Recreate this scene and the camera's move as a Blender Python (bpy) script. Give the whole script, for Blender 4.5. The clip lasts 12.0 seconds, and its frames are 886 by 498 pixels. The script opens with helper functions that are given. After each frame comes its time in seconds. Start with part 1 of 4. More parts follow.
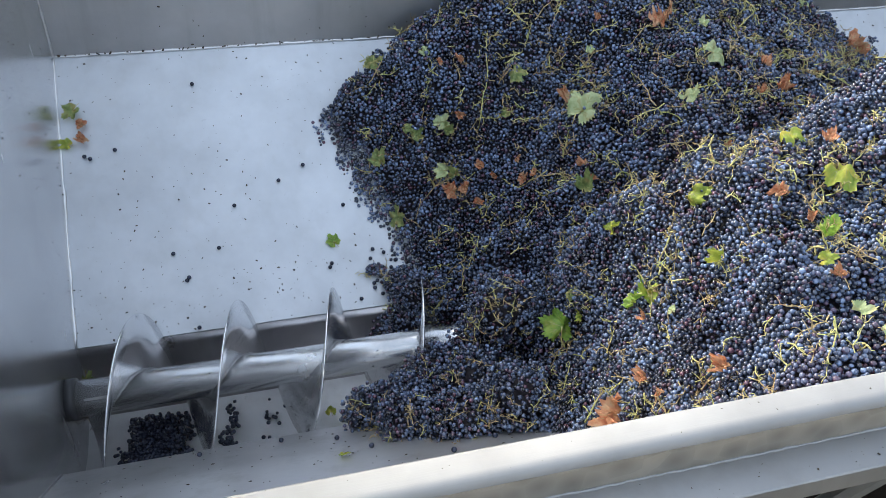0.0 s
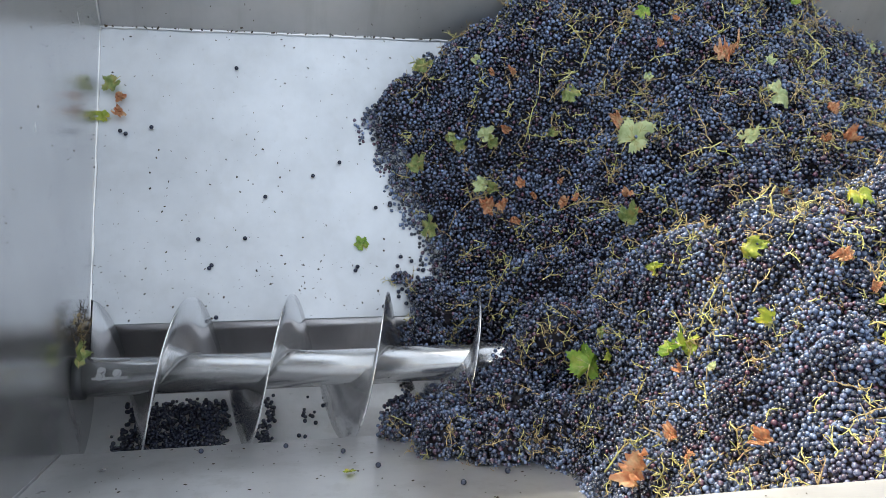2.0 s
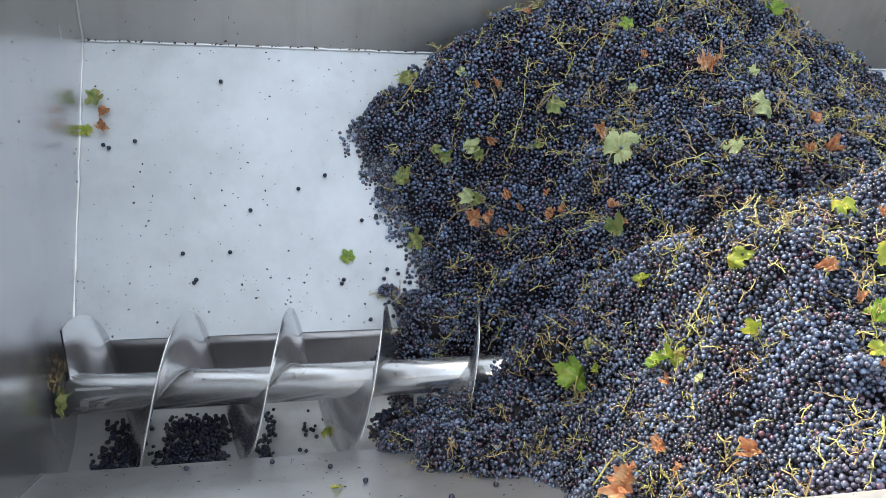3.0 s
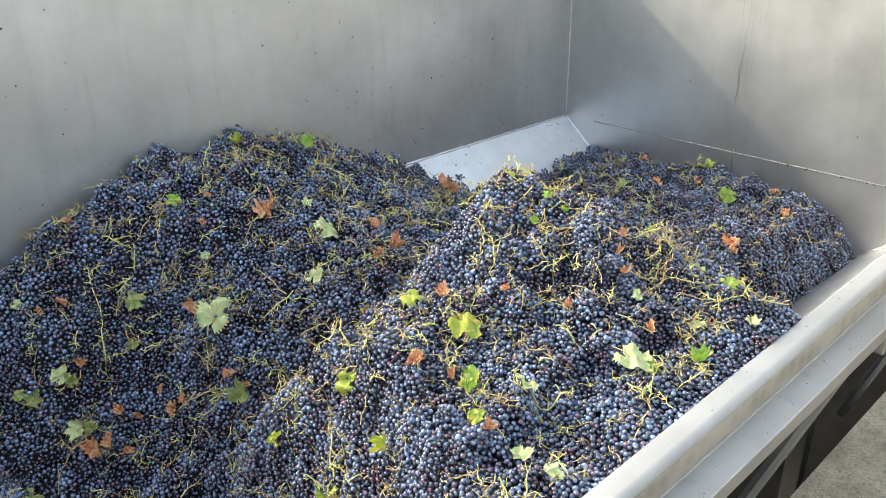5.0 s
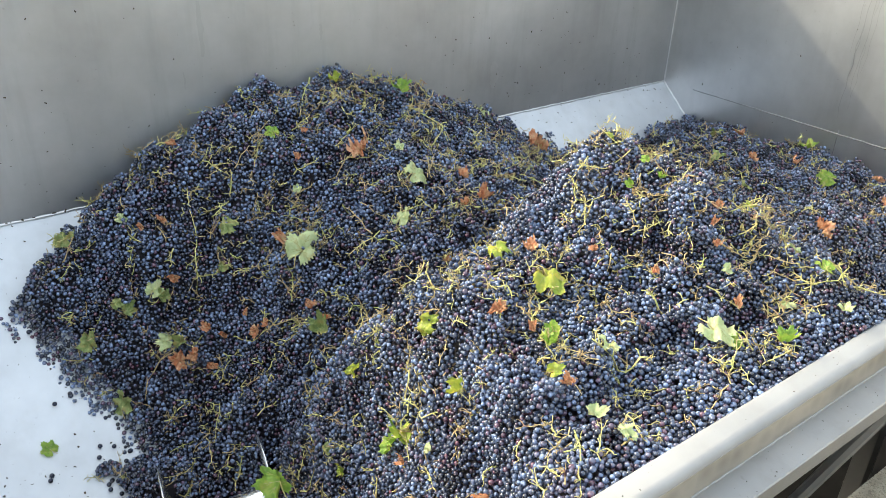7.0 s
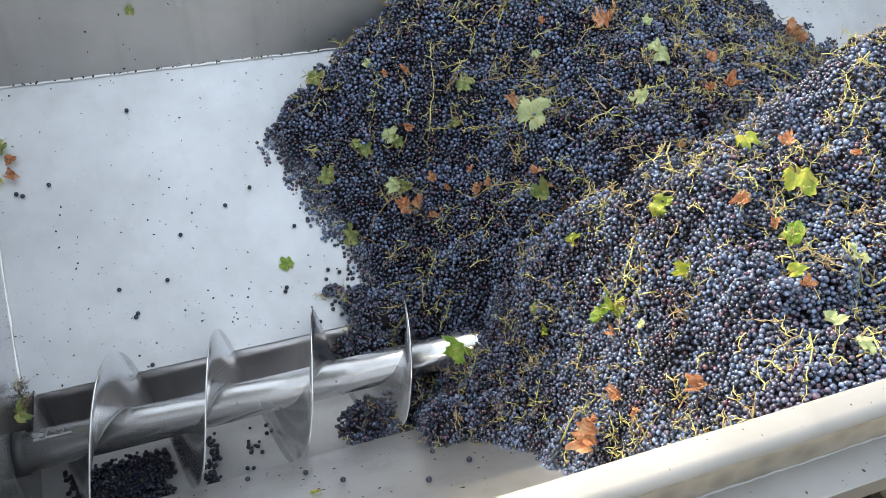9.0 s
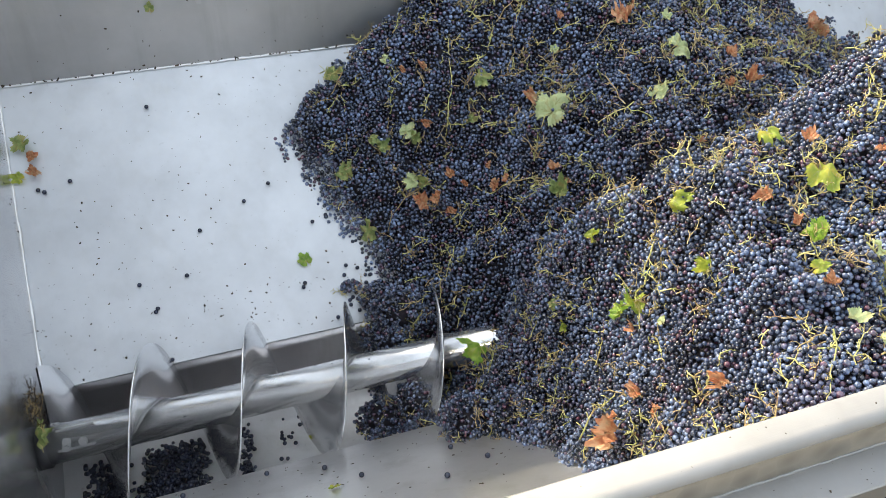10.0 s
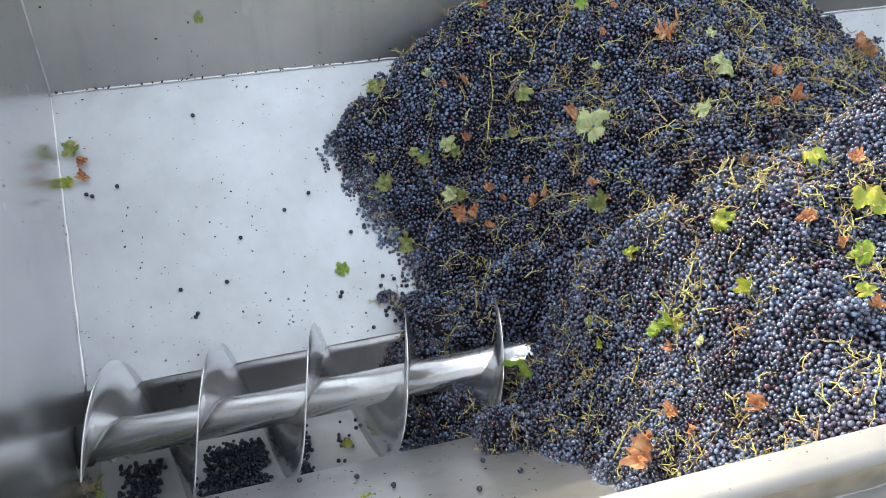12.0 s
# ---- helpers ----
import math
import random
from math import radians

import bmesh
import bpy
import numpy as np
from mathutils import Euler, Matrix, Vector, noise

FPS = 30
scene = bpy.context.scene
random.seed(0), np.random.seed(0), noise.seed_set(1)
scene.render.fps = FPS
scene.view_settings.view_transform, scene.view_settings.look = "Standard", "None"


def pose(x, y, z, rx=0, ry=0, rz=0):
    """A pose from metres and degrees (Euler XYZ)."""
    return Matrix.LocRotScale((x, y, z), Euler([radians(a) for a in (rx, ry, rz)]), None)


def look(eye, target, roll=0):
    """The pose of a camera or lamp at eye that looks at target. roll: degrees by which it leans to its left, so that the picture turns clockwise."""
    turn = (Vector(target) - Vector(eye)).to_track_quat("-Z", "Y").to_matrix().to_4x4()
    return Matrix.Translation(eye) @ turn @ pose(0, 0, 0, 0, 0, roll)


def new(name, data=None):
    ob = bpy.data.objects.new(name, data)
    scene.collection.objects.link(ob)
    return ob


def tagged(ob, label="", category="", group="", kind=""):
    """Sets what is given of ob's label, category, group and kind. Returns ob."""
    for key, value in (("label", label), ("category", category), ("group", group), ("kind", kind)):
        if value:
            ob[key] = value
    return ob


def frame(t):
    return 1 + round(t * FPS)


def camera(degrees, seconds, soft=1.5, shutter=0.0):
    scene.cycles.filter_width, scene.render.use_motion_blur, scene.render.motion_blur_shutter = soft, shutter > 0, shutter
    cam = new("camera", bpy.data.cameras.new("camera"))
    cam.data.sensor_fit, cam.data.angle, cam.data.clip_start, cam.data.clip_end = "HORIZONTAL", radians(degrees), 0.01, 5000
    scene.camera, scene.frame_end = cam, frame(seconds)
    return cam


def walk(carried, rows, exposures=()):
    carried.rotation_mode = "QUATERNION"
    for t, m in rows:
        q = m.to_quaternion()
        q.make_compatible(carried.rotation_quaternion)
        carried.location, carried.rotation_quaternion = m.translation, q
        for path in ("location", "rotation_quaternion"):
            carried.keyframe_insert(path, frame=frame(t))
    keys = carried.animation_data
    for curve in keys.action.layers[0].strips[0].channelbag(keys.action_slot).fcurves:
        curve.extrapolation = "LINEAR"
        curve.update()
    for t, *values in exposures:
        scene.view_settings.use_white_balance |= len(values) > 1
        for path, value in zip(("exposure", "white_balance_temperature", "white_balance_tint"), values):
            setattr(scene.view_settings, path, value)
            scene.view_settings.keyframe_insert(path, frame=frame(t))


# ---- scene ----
cam = camera(58.74, 12.0, soft=0.45)
PATH = [
    (0, pose(0.4696, -2.2657, 0.9452, 52.837, -2.602, -15.070)),
    (0.5, pose(0.4719, -2.2082, 0.9359, 51.993, -2.837, -13.632)),
    (1, pose(0.4721, -2.1934, 0.9280, 53.142, -4.720, -12.008)),
    (1.5, pose(0.4738, -2.1884, 0.9323, 52.424, -6.279, -10.516)),
    (2, pose(0.4709, -2.1855, 0.9331, 52.399, -6.656, -9.745)),
    (2.5, pose(0.4678, -2.1785, 0.9332, 52.278, -6.576, -9.512)),
    (2.7, pose(0.4684, -2.1772, 0.9323, 52.409, -6.556, -9.627)),
    (4.3, pose(0.5720, -2.1955, 0.9553, 61.022, -3.011, -34.136)),
    (4.5, pose(0.5866, -2.1951, 0.9580, 61.565, -0.617, -39.722)),
    (5, pose(0.5936, -2.2022, 0.9677, 65.351, 0.908, -43.752)),
    (5.5, pose(0.5883, -2.1943, 0.9844, 67.171, -0.619, -44.076)),
    (6, pose(0.5672, -2.2060, 0.9674, 67.126, -3.291, -42.297)),
    (6.5, pose(0.5569, -2.1998, 0.9688, 66.922, -4.211, -39.951)),
    (7, pose(0.5557, -2.1960, 0.9689, 61.962, -1.860, -36.580)),
    (7.5, pose(0.5470, -2.1963, 0.9709, 57.828, -0.230, -32.874)),
    (7.7, pose(0.5384, -2.1967, 0.9689, 56.580, -0.251, -29.978)),
    (9.3, pose(0.4667, -2.1888, 0.9640, 52.349, -1.675, -19.898)),
    (9.5, pose(0.4681, -2.1865, 0.9614, 52.448, -1.362, -19.872)),
    (10, pose(0.4654, -2.1891, 0.9657, 52.176, -1.146, -19.346)),
    (10.5, pose(0.4614, -2.1917, 0.9649, 52.356, -0.985, -18.042)),
    (11, pose(0.4584, -2.1890, 0.9662, 52.441, -0.990, -17.746)),
    (11.5, pose(0.4582, -2.1877, 0.9680, 52.799, -0.872, -16.995)),
    (12, pose(0.4558, -2.1927, 0.9698, 53.069, -0.843, -16.465)),
]
EXPOSURE = ((0.0, 1.12, 6550, 4), (0.5, 1.26, 6900, 4), (1.5, 1.40, 7250, 4), (2.5, 1.36, 7450, 4), (4.5, 1.58, 7300, 2), (6.5, 1.61, 7250, 1), (7.5, 1.58, 7450, 1), (9.5, 1.43, 7550, 4), (12.0, 1.45, 7550, 4))
walk(cam, PATH, EXPOSURE)

# world, sun and exposure
SUN_WAY = Vector((0.58, -1.0, -0.735)).normalized()
world = bpy.data.worlds.new("sky")
scene.world = world
world.use_nodes = True
wn = world.node_tree.nodes
sky = wn.new("ShaderNodeTexSky")
sky.sky_type = "NISHITA"
sky.sun_disc = False
sky.sun_elevation = math.asin(-SUN_WAY.z)
sky.sun_rotation = math.atan2(-SUN_WAY.x, -SUN_WAY.y)
sky.air_density, sky.dust_density = 1.0, 3.0
wn["Background"].inputs[1].default_value = 0.15
# thin high cloud: a pale veil over the clear sky
veil = wn.new("ShaderNodeMix")
veil.data_type, veil.blend_type = "RGBA", "ADD"
veil.inputs[0].default_value = 1.0
veil.inputs[7].default_value = (1.9, 1.96, 2.05, 1)
world.node_tree.links.new(sky.outputs[0], veil.inputs[6])
world.node_tree.links.new(veil.outputs[2], wn["Background"].inputs[0])
sun = new("sun", bpy.data.lights.new("sun", "SUN"))
sun.data.energy, sun.data.angle, sun.data.color = 1.05, radians(0.8), (1.0, 0.93, 0.80)
sun.matrix_world = look((0, 0, 6), Vector((0, 0, 6)) + SUN_WAY)


# materials
def material(name):
    m = bpy.data.materials.new(name)
    m.use_nodes = True
    nt = m.node_tree
    return m, nt, nt.nodes["Principled BSDF"]


def node(nt, kind, **sets):
    n = nt.nodes.new(kind)
    for key, value in sets.items():
        n.inputs[key.replace("_", " ")].default_value = value
    return n


def ramp(nt, source, stops):
    r = nt.nodes.new("ShaderNodeValToRGB")
    els = r.color_ramp.elements
    while len(els) < len(stops):
        els.new(0.5)
    for e, (p, c) in zip(els, stops):
        e.position = p
        e.color = (*c, 1) if len(c) == 3 else (c[0], c[0], c[0], 1)
    nt.links.new(source, r.inputs[0])
    return r.outputs[0]


def coords(nt, scale=(1, 1, 1)):
    co = nt.nodes.new("ShaderNodeTexCoord")
    mp = nt.nodes.new("ShaderNodeMapping")
    mp.inputs["Scale"].default_value = scale
    nt.links.new(co.outputs["Object"], mp.inputs["Vector"])
    return mp.outputs[0]


def noise_of(nt, vec, scale, detail=4.0, rough=0.6):
    n = node(nt, "ShaderNodeTexNoise", Scale=scale, Detail=detail, Roughness=rough)
    nt.links.new(vec, n.inputs["Vector"])
    return n.outputs["Fac"]


def mix(nt, fac, a, b, mode="MIX"):
    m = nt.nodes.new("ShaderNodeMix")
    m.data_type, m.blend_type = "RGBA", mode
    for sock, val in ((m.inputs[0], fac), (m.inputs[6], a), (m.inputs[7], b)):
        if isinstance(val, (int, float)):
            sock.default_value = val
        elif isinstance(val, tuple):
            sock.default_value = (*val, 1)
        else:
            nt.links.new(val, sock)
    return m.outputs[2]


def bump(nt, bsdf, height, strength, dist):
    b = node(nt, "ShaderNodeBump", Strength=strength, Distance=dist)
    nt.links.new(height, b.inputs["Height"])
    nt.links.new(b.outputs[0], bsdf.inputs["Normal"])


def steel(name, tone, rough, metal=1.0, stains=0.5, stretch=(1, 1, 1), tint=(1.0, 1.0, 1.02), relief=0.10):
    """Rolled stainless sheet: fine grain along one way, cloudy smears and dried juice."""
    m, nt, b = material(name)
    vec = coords(nt)
    fine = noise_of(nt, coords(nt, stretch), 160, 3)
    cloud = noise_of(nt, vec, 2.6, 5, 0.62)
    smear = noise_of(nt, coords(nt, (9, 9, 1.2)), 1.7, 4)
    spots = noise_of(nt, vec, 46, 2)
    lo, hi = [tone * 0.80 * c for c in tint], [min(1, tone * 1.12 * c) for c in tint]
    base = ramp(nt, cloud, [(0.30, lo), (0.70, hi)])
    base = mix(nt, ramp(nt, smear, [(0.52, (0,)), (0.74, (stains * 0.5,))]), base, (tone * 0.62, tone * 0.61, tone * 0.58))
    base = mix(nt, ramp(nt, spots, [(0.70, (0,)), (0.78, (stains * 0.35,))]), base, (0.10, 0.085, 0.08))
    nt.links.new(base, b.inputs["Base Color"])
    b.inputs["Metallic"].default_value = metal
    r = mix(nt, 0.5, ramp(nt, cloud, [(0.25, (rough - 0.10,)), (0.75, (rough + 0.12,))]), ramp(nt, smear, [(0.3, (rough - 0.05,)), (0.8, (rough + 0.1,))]))
    nt.links.new(r, b.inputs["Roughness"])
    bump(nt, b, mix(nt, 0.35, fine, cloud), relief, 0.002)
    return m


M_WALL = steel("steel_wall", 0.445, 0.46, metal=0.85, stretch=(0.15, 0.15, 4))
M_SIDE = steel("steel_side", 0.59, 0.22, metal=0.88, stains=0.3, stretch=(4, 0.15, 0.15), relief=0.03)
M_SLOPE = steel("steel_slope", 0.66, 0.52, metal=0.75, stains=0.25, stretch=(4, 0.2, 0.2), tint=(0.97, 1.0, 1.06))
M_END = steel("steel_end", 0.55, 0.43, metal=0.96, stains=0.3, stretch=(4, 0.15, 0.15))
M_FRONT = steel("steel_front", 0.68, 0.31, metal=0.75, stains=0.9, stretch=(0.15, 4, 4))
# one trough steel in two tones: bright sky reflection on the bed, dark on the flank
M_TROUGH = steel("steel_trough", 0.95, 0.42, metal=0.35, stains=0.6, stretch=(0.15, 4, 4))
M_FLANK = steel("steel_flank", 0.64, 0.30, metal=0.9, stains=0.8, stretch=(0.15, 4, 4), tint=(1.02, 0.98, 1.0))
M_RIM = steel("steel_rim", 0.43, 0.75, metal=0.9, stains=0.25, stretch=(0.15, 4, 4))
M_SHAFT = steel("steel_shaft", 0.99, 0.22, metal=0.90, stains=0.3, stretch=(0.1, 6, 6), relief=0.004)
M_FLIGHT = steel("steel_flight", 0.82, 0.21, metal=0.95, stains=0.5, relief=0.002)
M_WELD = steel("steel_weld", 0.74, 0.35, stains=0.9, stretch=(3, 3, 3))
M_FRAME = steel("steel_frame", 0.34, 0.5, stains=0.6, stretch=(2, 2, 2))


def swirl_steel():
    """Swirl-polished strip: rows of overlapping round brush marks."""
    m, nt, b = material("steel_swirl")
    v = node(nt, "ShaderNodeTexVoronoi", Scale=30.0, Randomness=0.6)
    nt.links.new(coords(nt, (1, 1, 1.2)), v.inputs["Vector"])
    tone = mix(nt, 0.5, ramp(nt, v.outputs["Distance"], [(0.1, (0.30, 0.27, 0.225)), (0.6, (0.47, 0.43, 0.37))]), ramp(nt, v.outputs["Color"], [(0.1, (0.33, 0.30, 0.255)), (0.9, (0.48, 0.44, 0.38))]))
    nt.links.new(tone, b.inputs["Base Color"])
    b.inputs["Metallic"].default_value = 0.8
    nt.links.new(ramp(nt, v.outputs["Color"], [(0.1, (0.40,)), (0.9, (0.55,))]), b.inputs["Roughness"])
    bump(nt, b, noise_of(nt, coords(nt), 140), 0.1, 0.002)
    return m


M_SWIRL = swirl_steel()


def grape_skin():
    m, nt, b = material("grape_skin")
    geo = nt.nodes.new("ShaderNodeNewGeometry")
    rnd = geo.outputs["Random Per Island"]
    skin = ramp(nt, rnd, [(0.0, (0.006, 0.007, 0.015)), (0.40, (0.018, 0.022, 0.046)), (0.72, (0.045, 0.062, 0.120)), (0.88, (0.050, 0.022, 0.040)), (1.0, (0.115, 0.036, 0.058))])
    # bloom lies thick on some bunches, rubbed off on others, and in patches on each berry
    bunch = ramp(nt, noise_of(nt, coords(nt), 11, 2), [(0.42, (0.14,)), (0.57, (0.98,))])
    whole = ramp(nt, rnd, [(0.0, (0.08,)), (0.3, (0.30,)), (0.55, (0.95,)), (1.0, (0.22,))])
    patch = ramp(nt, noise_of(nt, coords(nt), 130, 2), [(0.38, (0.10,)), (0.58, (0.95,))])
    cover = mix(nt, 1.0, mix(nt, 1.0, bunch, patch, "MULTIPLY"), whole, "MULTIPLY")
    base = mix(nt, cover, skin, (0.30, 0.415, 0.68))
    nt.links.new(base, b.inputs["Base Color"])
    nt.links.new(ramp(nt, cover, [(0.1, (0.20,)), (0.7, (0.46,))]), b.inputs["Roughness"])
    b.inputs["Specular IOR Level"].default_value = 0.8
    b.inputs["Coat Weight"].default_value = 0.35
    b.inputs["Coat Roughness"].default_value = 0.18
    return m


M_GRAPE = grape_skin()


def wet_grape():
    m, nt, b = material("wet_grape")
    nt.links.new(ramp(nt, noise_of(nt, coords(nt), 60), [(0.3, (0.012, 0.013, 0.026)), (0.7, (0.042, 0.052, 0.090))]), b.inputs["Base Color"])
    b.inputs["Roughness"].default_value = 0.22
    return m


M_WETGRAPE = wet_grape()


def plant(name, stops, scale=60, rough=0.6, thin=0.0):
    m, nt, b = material(name)
    base = ramp(nt, noise_of(nt, coords(nt), scale, 4), stops)
    nt.links.new(base, b.inputs["Base Color"])
    b.inputs["Roughness"].default_value = rough
    bump(nt, b, noise_of(nt, coords(nt), scale * 4), 0.3, 0.001)
    if thin:
        tr = nt.nodes.new("ShaderNodeBsdfTranslucent")
        nt.links.new(base, tr.inputs["Color"])
        ms = nt.nodes.new("ShaderNodeMixShader")
        ms.inputs[0].default_value = thin
        nt.links.new(b.outputs[0], ms.inputs[1])
        nt.links.new(tr.outputs[0], ms.inputs[2])
        nt.links.new(ms.outputs[0], nt.nodes["Material Output"].inputs["Surface"])
    return m


M_STEM = plant("stem_green", [(0.3, (0.42, 0.47, 0.14)), (0.5, (0.62, 0.56, 0.23)), (0.68, (0.50, 0.34, 0.15))], 35)
M_STEM_B = plant("stem_brown", [(0.3, (0.30, 0.20, 0.10)), (0.55, (0.52, 0.40, 0.20)), (0.72, (0.34, 0.13, 0.09))], 35)
M_LEAF_G = plant("leaf_green", [(0.3, (0.10, 0.22, 0.03)), (0.5, (0.26, 0.42, 0.06)), (0.72, (0.48, 0.50, 0.10))], 40, 0.5, 0.35)
M_LEAF_P = plant("leaf_pale", [(0.3, (0.40, 0.50, 0.22)), (0.55, (0.60, 0.66, 0.36)), (0.75, (0.52, 0.44, 0.18))], 40, 0.65, 0.3)
M_LEAF_Y = plant("leaf_yellow", [(0.3, (0.24, 0.36, 0.05)), (0.52, (0.42, 0.46, 0.07)), (0.62, (0.62, 0.55, 0.09)), (0.76, (0.56, 0.30, 0.07))], 36, 0.55, 0.35)
M_LEAF_R = plant("leaf_russet", [(0.28, (0.34, 0.09, 0.05)), (0.42, (0.56, 0.22, 0.11)), (0.56, (0.68, 0.38, 0.22)), (0.72, (0.66, 0.50, 0.32))], 45, 0.7, 0.25)
M_LEAF_B = plant("leaf_dark", [(0.3, (0.13, 0.20, 0.06)), (0.5, (0.30, 0.36, 0.13)), (0.7, (0.42, 0.32, 0.12))], 45, 0.6, 0.3)
M_VEIN = plant("leaf_vein", [(0.3, (0.36, 0.38, 0.14)), (0.7, (0.46, 0.44, 0.18))], 30)
# near-black filler: the shade between berries as a colour
M_GAP_SHADE = plant("gap_shade", [(0.3, (0.006, 0.006, 0.012)), (0.7, (0.016, 0.010, 0.018))], 60, 0.7)
M_BITS = plant("dry_bits", [(0.3, (0.02, 0.018, 0.016)), (0.7, (0.08, 0.05, 0.03))], 40, 0.8)


def rough_concrete():
    """Old exposed concrete: pale paste, dark grit, broken surface."""
    m, nt, b = material("concrete")
    vec = coords(nt)
    tone = ramp(nt, noise_of(nt, vec, 9, 6, 0.7), [(0.32, (0.27, 0.245, 0.20)), (0.5, (0.42, 0.385, 0.32)), (0.68, (0.56, 0.52, 0.44))])
    grit = noise_of(nt, vec, 150, 4, 0.7)
    tone = mix(nt, ramp(nt, grit, [(0.36, (0.75,)), (0.50, (0.0,))]), tone, (0.13, 0.115, 0.095))
    nt.links.new(tone, b.inputs["Base Color"])
    b.inputs["Roughness"].default_value = 0.93
    bump(nt, b, mix(nt, 0.5, grit, noise_of(nt, coords(nt, (1, 5, 1)), 40, 4)), 0.9, 0.010)
    return m


M_CONC = rough_concrete()
# the shade under the hopper is put into this colour, with little gloss
M_PIT_SHADE = plant("pit_shade", [(0.3, (0.005, 0.005, 0.005)), (0.7, (0.013, 0.012, 0.012))], 6, 0.9)
M_PIT_SHADE.node_tree.nodes["Principled BSDF"].inputs["Specular IOR Level"].default_value = 0.1
M_PAINT = plant("cream_paint", [(0.3, (0.62, 0.56, 0.44)), (0.7, (0.72, 0.66, 0.54))], 5, 0.6)
M_BOUNCE = plant("bounce_wall", [(0.3, (0.27, 0.27, 0.265)), (0.7, (0.34, 0.335, 0.325))], 3, 0.9)
M_DARK = plant("dark_paint", [(0.3, (0.025, 0.027, 0.03)), (0.7, (0.05, 0.05, 0.055))], 8, 0.5)


# mesh helpers
def part(name, bm, mat, parent=None, label="", smooth=False):
    me = bpy.data.meshes.new(name)
    bm.to_mesh(me)
    bm.free()
    me.materials.append(mat)
    if smooth:
        me.polygons.foreach_set("use_smooth", [True] * len(me.polygons))
    ob = new(name, me)
    ob.parent = parent
    if label:
        tagged(ob, label)
    return ob


def from_arrays(name, verts, faces, mat, parent=None, smooth=True):
    """One mesh from arrays of vertices and equal-sided faces."""
    n = faces.shape[1]
    me = bpy.data.meshes.new(name)
    me.vertices.add(len(verts))
    me.vertices.foreach_set("co", np.ascontiguousarray(verts, dtype=np.float32).ravel())
    me.loops.add(faces.size)
    me.loops.foreach_set("vertex_index", np.ascontiguousarray(faces, dtype=np.int32).ravel())
    me.polygons.add(len(faces))
    me.polygons.foreach_set("loop_start", np.arange(0, faces.size, n, dtype=np.int32))
    me.polygons.foreach_set("use_smooth", np.full(len(faces), smooth))
    me.update(calc_edges=True)
    me.materials.append(mat)
    ob = new(name, me)
    ob.parent = parent
    return ob


def bevelled(bm, width, segments=2):
    bmesh.ops.recalc_face_normals(bm, faces=bm.faces)
    bmesh.ops.bevel(bm, geom=bm.edges[:], offset=width, segments=segments, affect="EDGES", profile=0.5)
    return bm


def box(x0, y0, z0, x1, y1, z1, bev=0.0):
    bm = bmesh.new()
    bmesh.ops.create_cube(bm, size=1, matrix=Matrix.LocRotScale(((x0 + x1) / 2, (y0 + y1) / 2, (z0 + z1) / 2), None, (x1 - x0, y1 - y0, z1 - z0)))
    return bevelled(bm, bev) if bev else bm


def prism(points, axis, a, b, bev=0.0):
    """A plate: the outline, given in the two other axes, from a to b along the axis."""
    bm = bmesh.new()

    def at(p, c):
        return (c, *p) if axis == "x" else (p[0], c, p[1]) if axis == "y" else (*p, c)

    lo, hi = [[bm.verts.new(at(p, c)) for p in points] for c in (a, b)]
    n = len(points)
    bm.faces.new(lo), bm.faces.new(hi[::-1])
    for i in range(n):
        bm.faces.new((lo[i], hi[i], hi[(i + 1) % n], lo[(i + 1) % n]))
    bmesh.ops.recalc_face_normals(bm, faces=bm.faces)
    return bevelled(bm, bev) if bev else bm


def tube(points, radii, sides=6):
    """A round bar along the points."""
    bm = bmesh.new()
    rings = []
    pts = [Vector(p) for p in points]
    for i, p in enumerate(pts):
        d = (pts[min(i + 1, len(pts) - 1)] - pts[max(i - 1, 0)]).normalized()
        u = d.orthogonal().normalized()
        w = d.cross(u)
        r = radii[i] if isinstance(radii, (list, tuple)) else radii
        rings.append([bm.verts.new(p + r * (math.cos(a) * u + math.sin(a) * w)) for a in (2 * math.pi * k / sides for k in range(sides))])
    for a, b in zip(rings, rings[1:]):
        off = min(range(sides), key=lambda s: (b[s].co - a[0].co).length)
        for k in range(sides):
            bm.faces.new((a[k], a[(k + 1) % sides], b[(k + 1 + off) % sides], b[(k + off) % sides]))
    bm.faces.new(rings[0][::-1]), bm.faces.new(rings[-1])
    bmesh.ops.recalc_face_normals(bm, faces=bm.faces)
    return bm


# ---- hopper: plan in metres, x along the screw, y to the back, z up from the back weld ----
LEN, TOP = 3.471, 0.78
SLOPE_K, Y_BACK, Y_FRONT, Z_FRONT = 0.843, -0.625, -1.01, -0.548
Y_RIM, Z_RIM = -1.751, 0.261
FRONT_K = -0.78
Z_FOLD = Z_FRONT + FRONT_K * (Y_RIM - Y_FRONT)  # where the front panel turns upright
AX_Y, AX_Z, R_SHAFT, R_FLIGHT, PITCH = -0.81, -0.522, 0.0445, 0.185, 0.239

hopper = tagged(new("receiving_hopper"), "open stainless steel grape receiving hopper with a screw trough", "hopper")
T = 0.004
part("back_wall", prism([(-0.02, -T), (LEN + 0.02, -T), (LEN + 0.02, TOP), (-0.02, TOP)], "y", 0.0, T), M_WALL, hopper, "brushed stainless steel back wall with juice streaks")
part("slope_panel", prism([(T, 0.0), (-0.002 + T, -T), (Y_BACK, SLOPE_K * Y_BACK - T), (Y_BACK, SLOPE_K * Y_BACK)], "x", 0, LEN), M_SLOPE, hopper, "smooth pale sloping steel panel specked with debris")
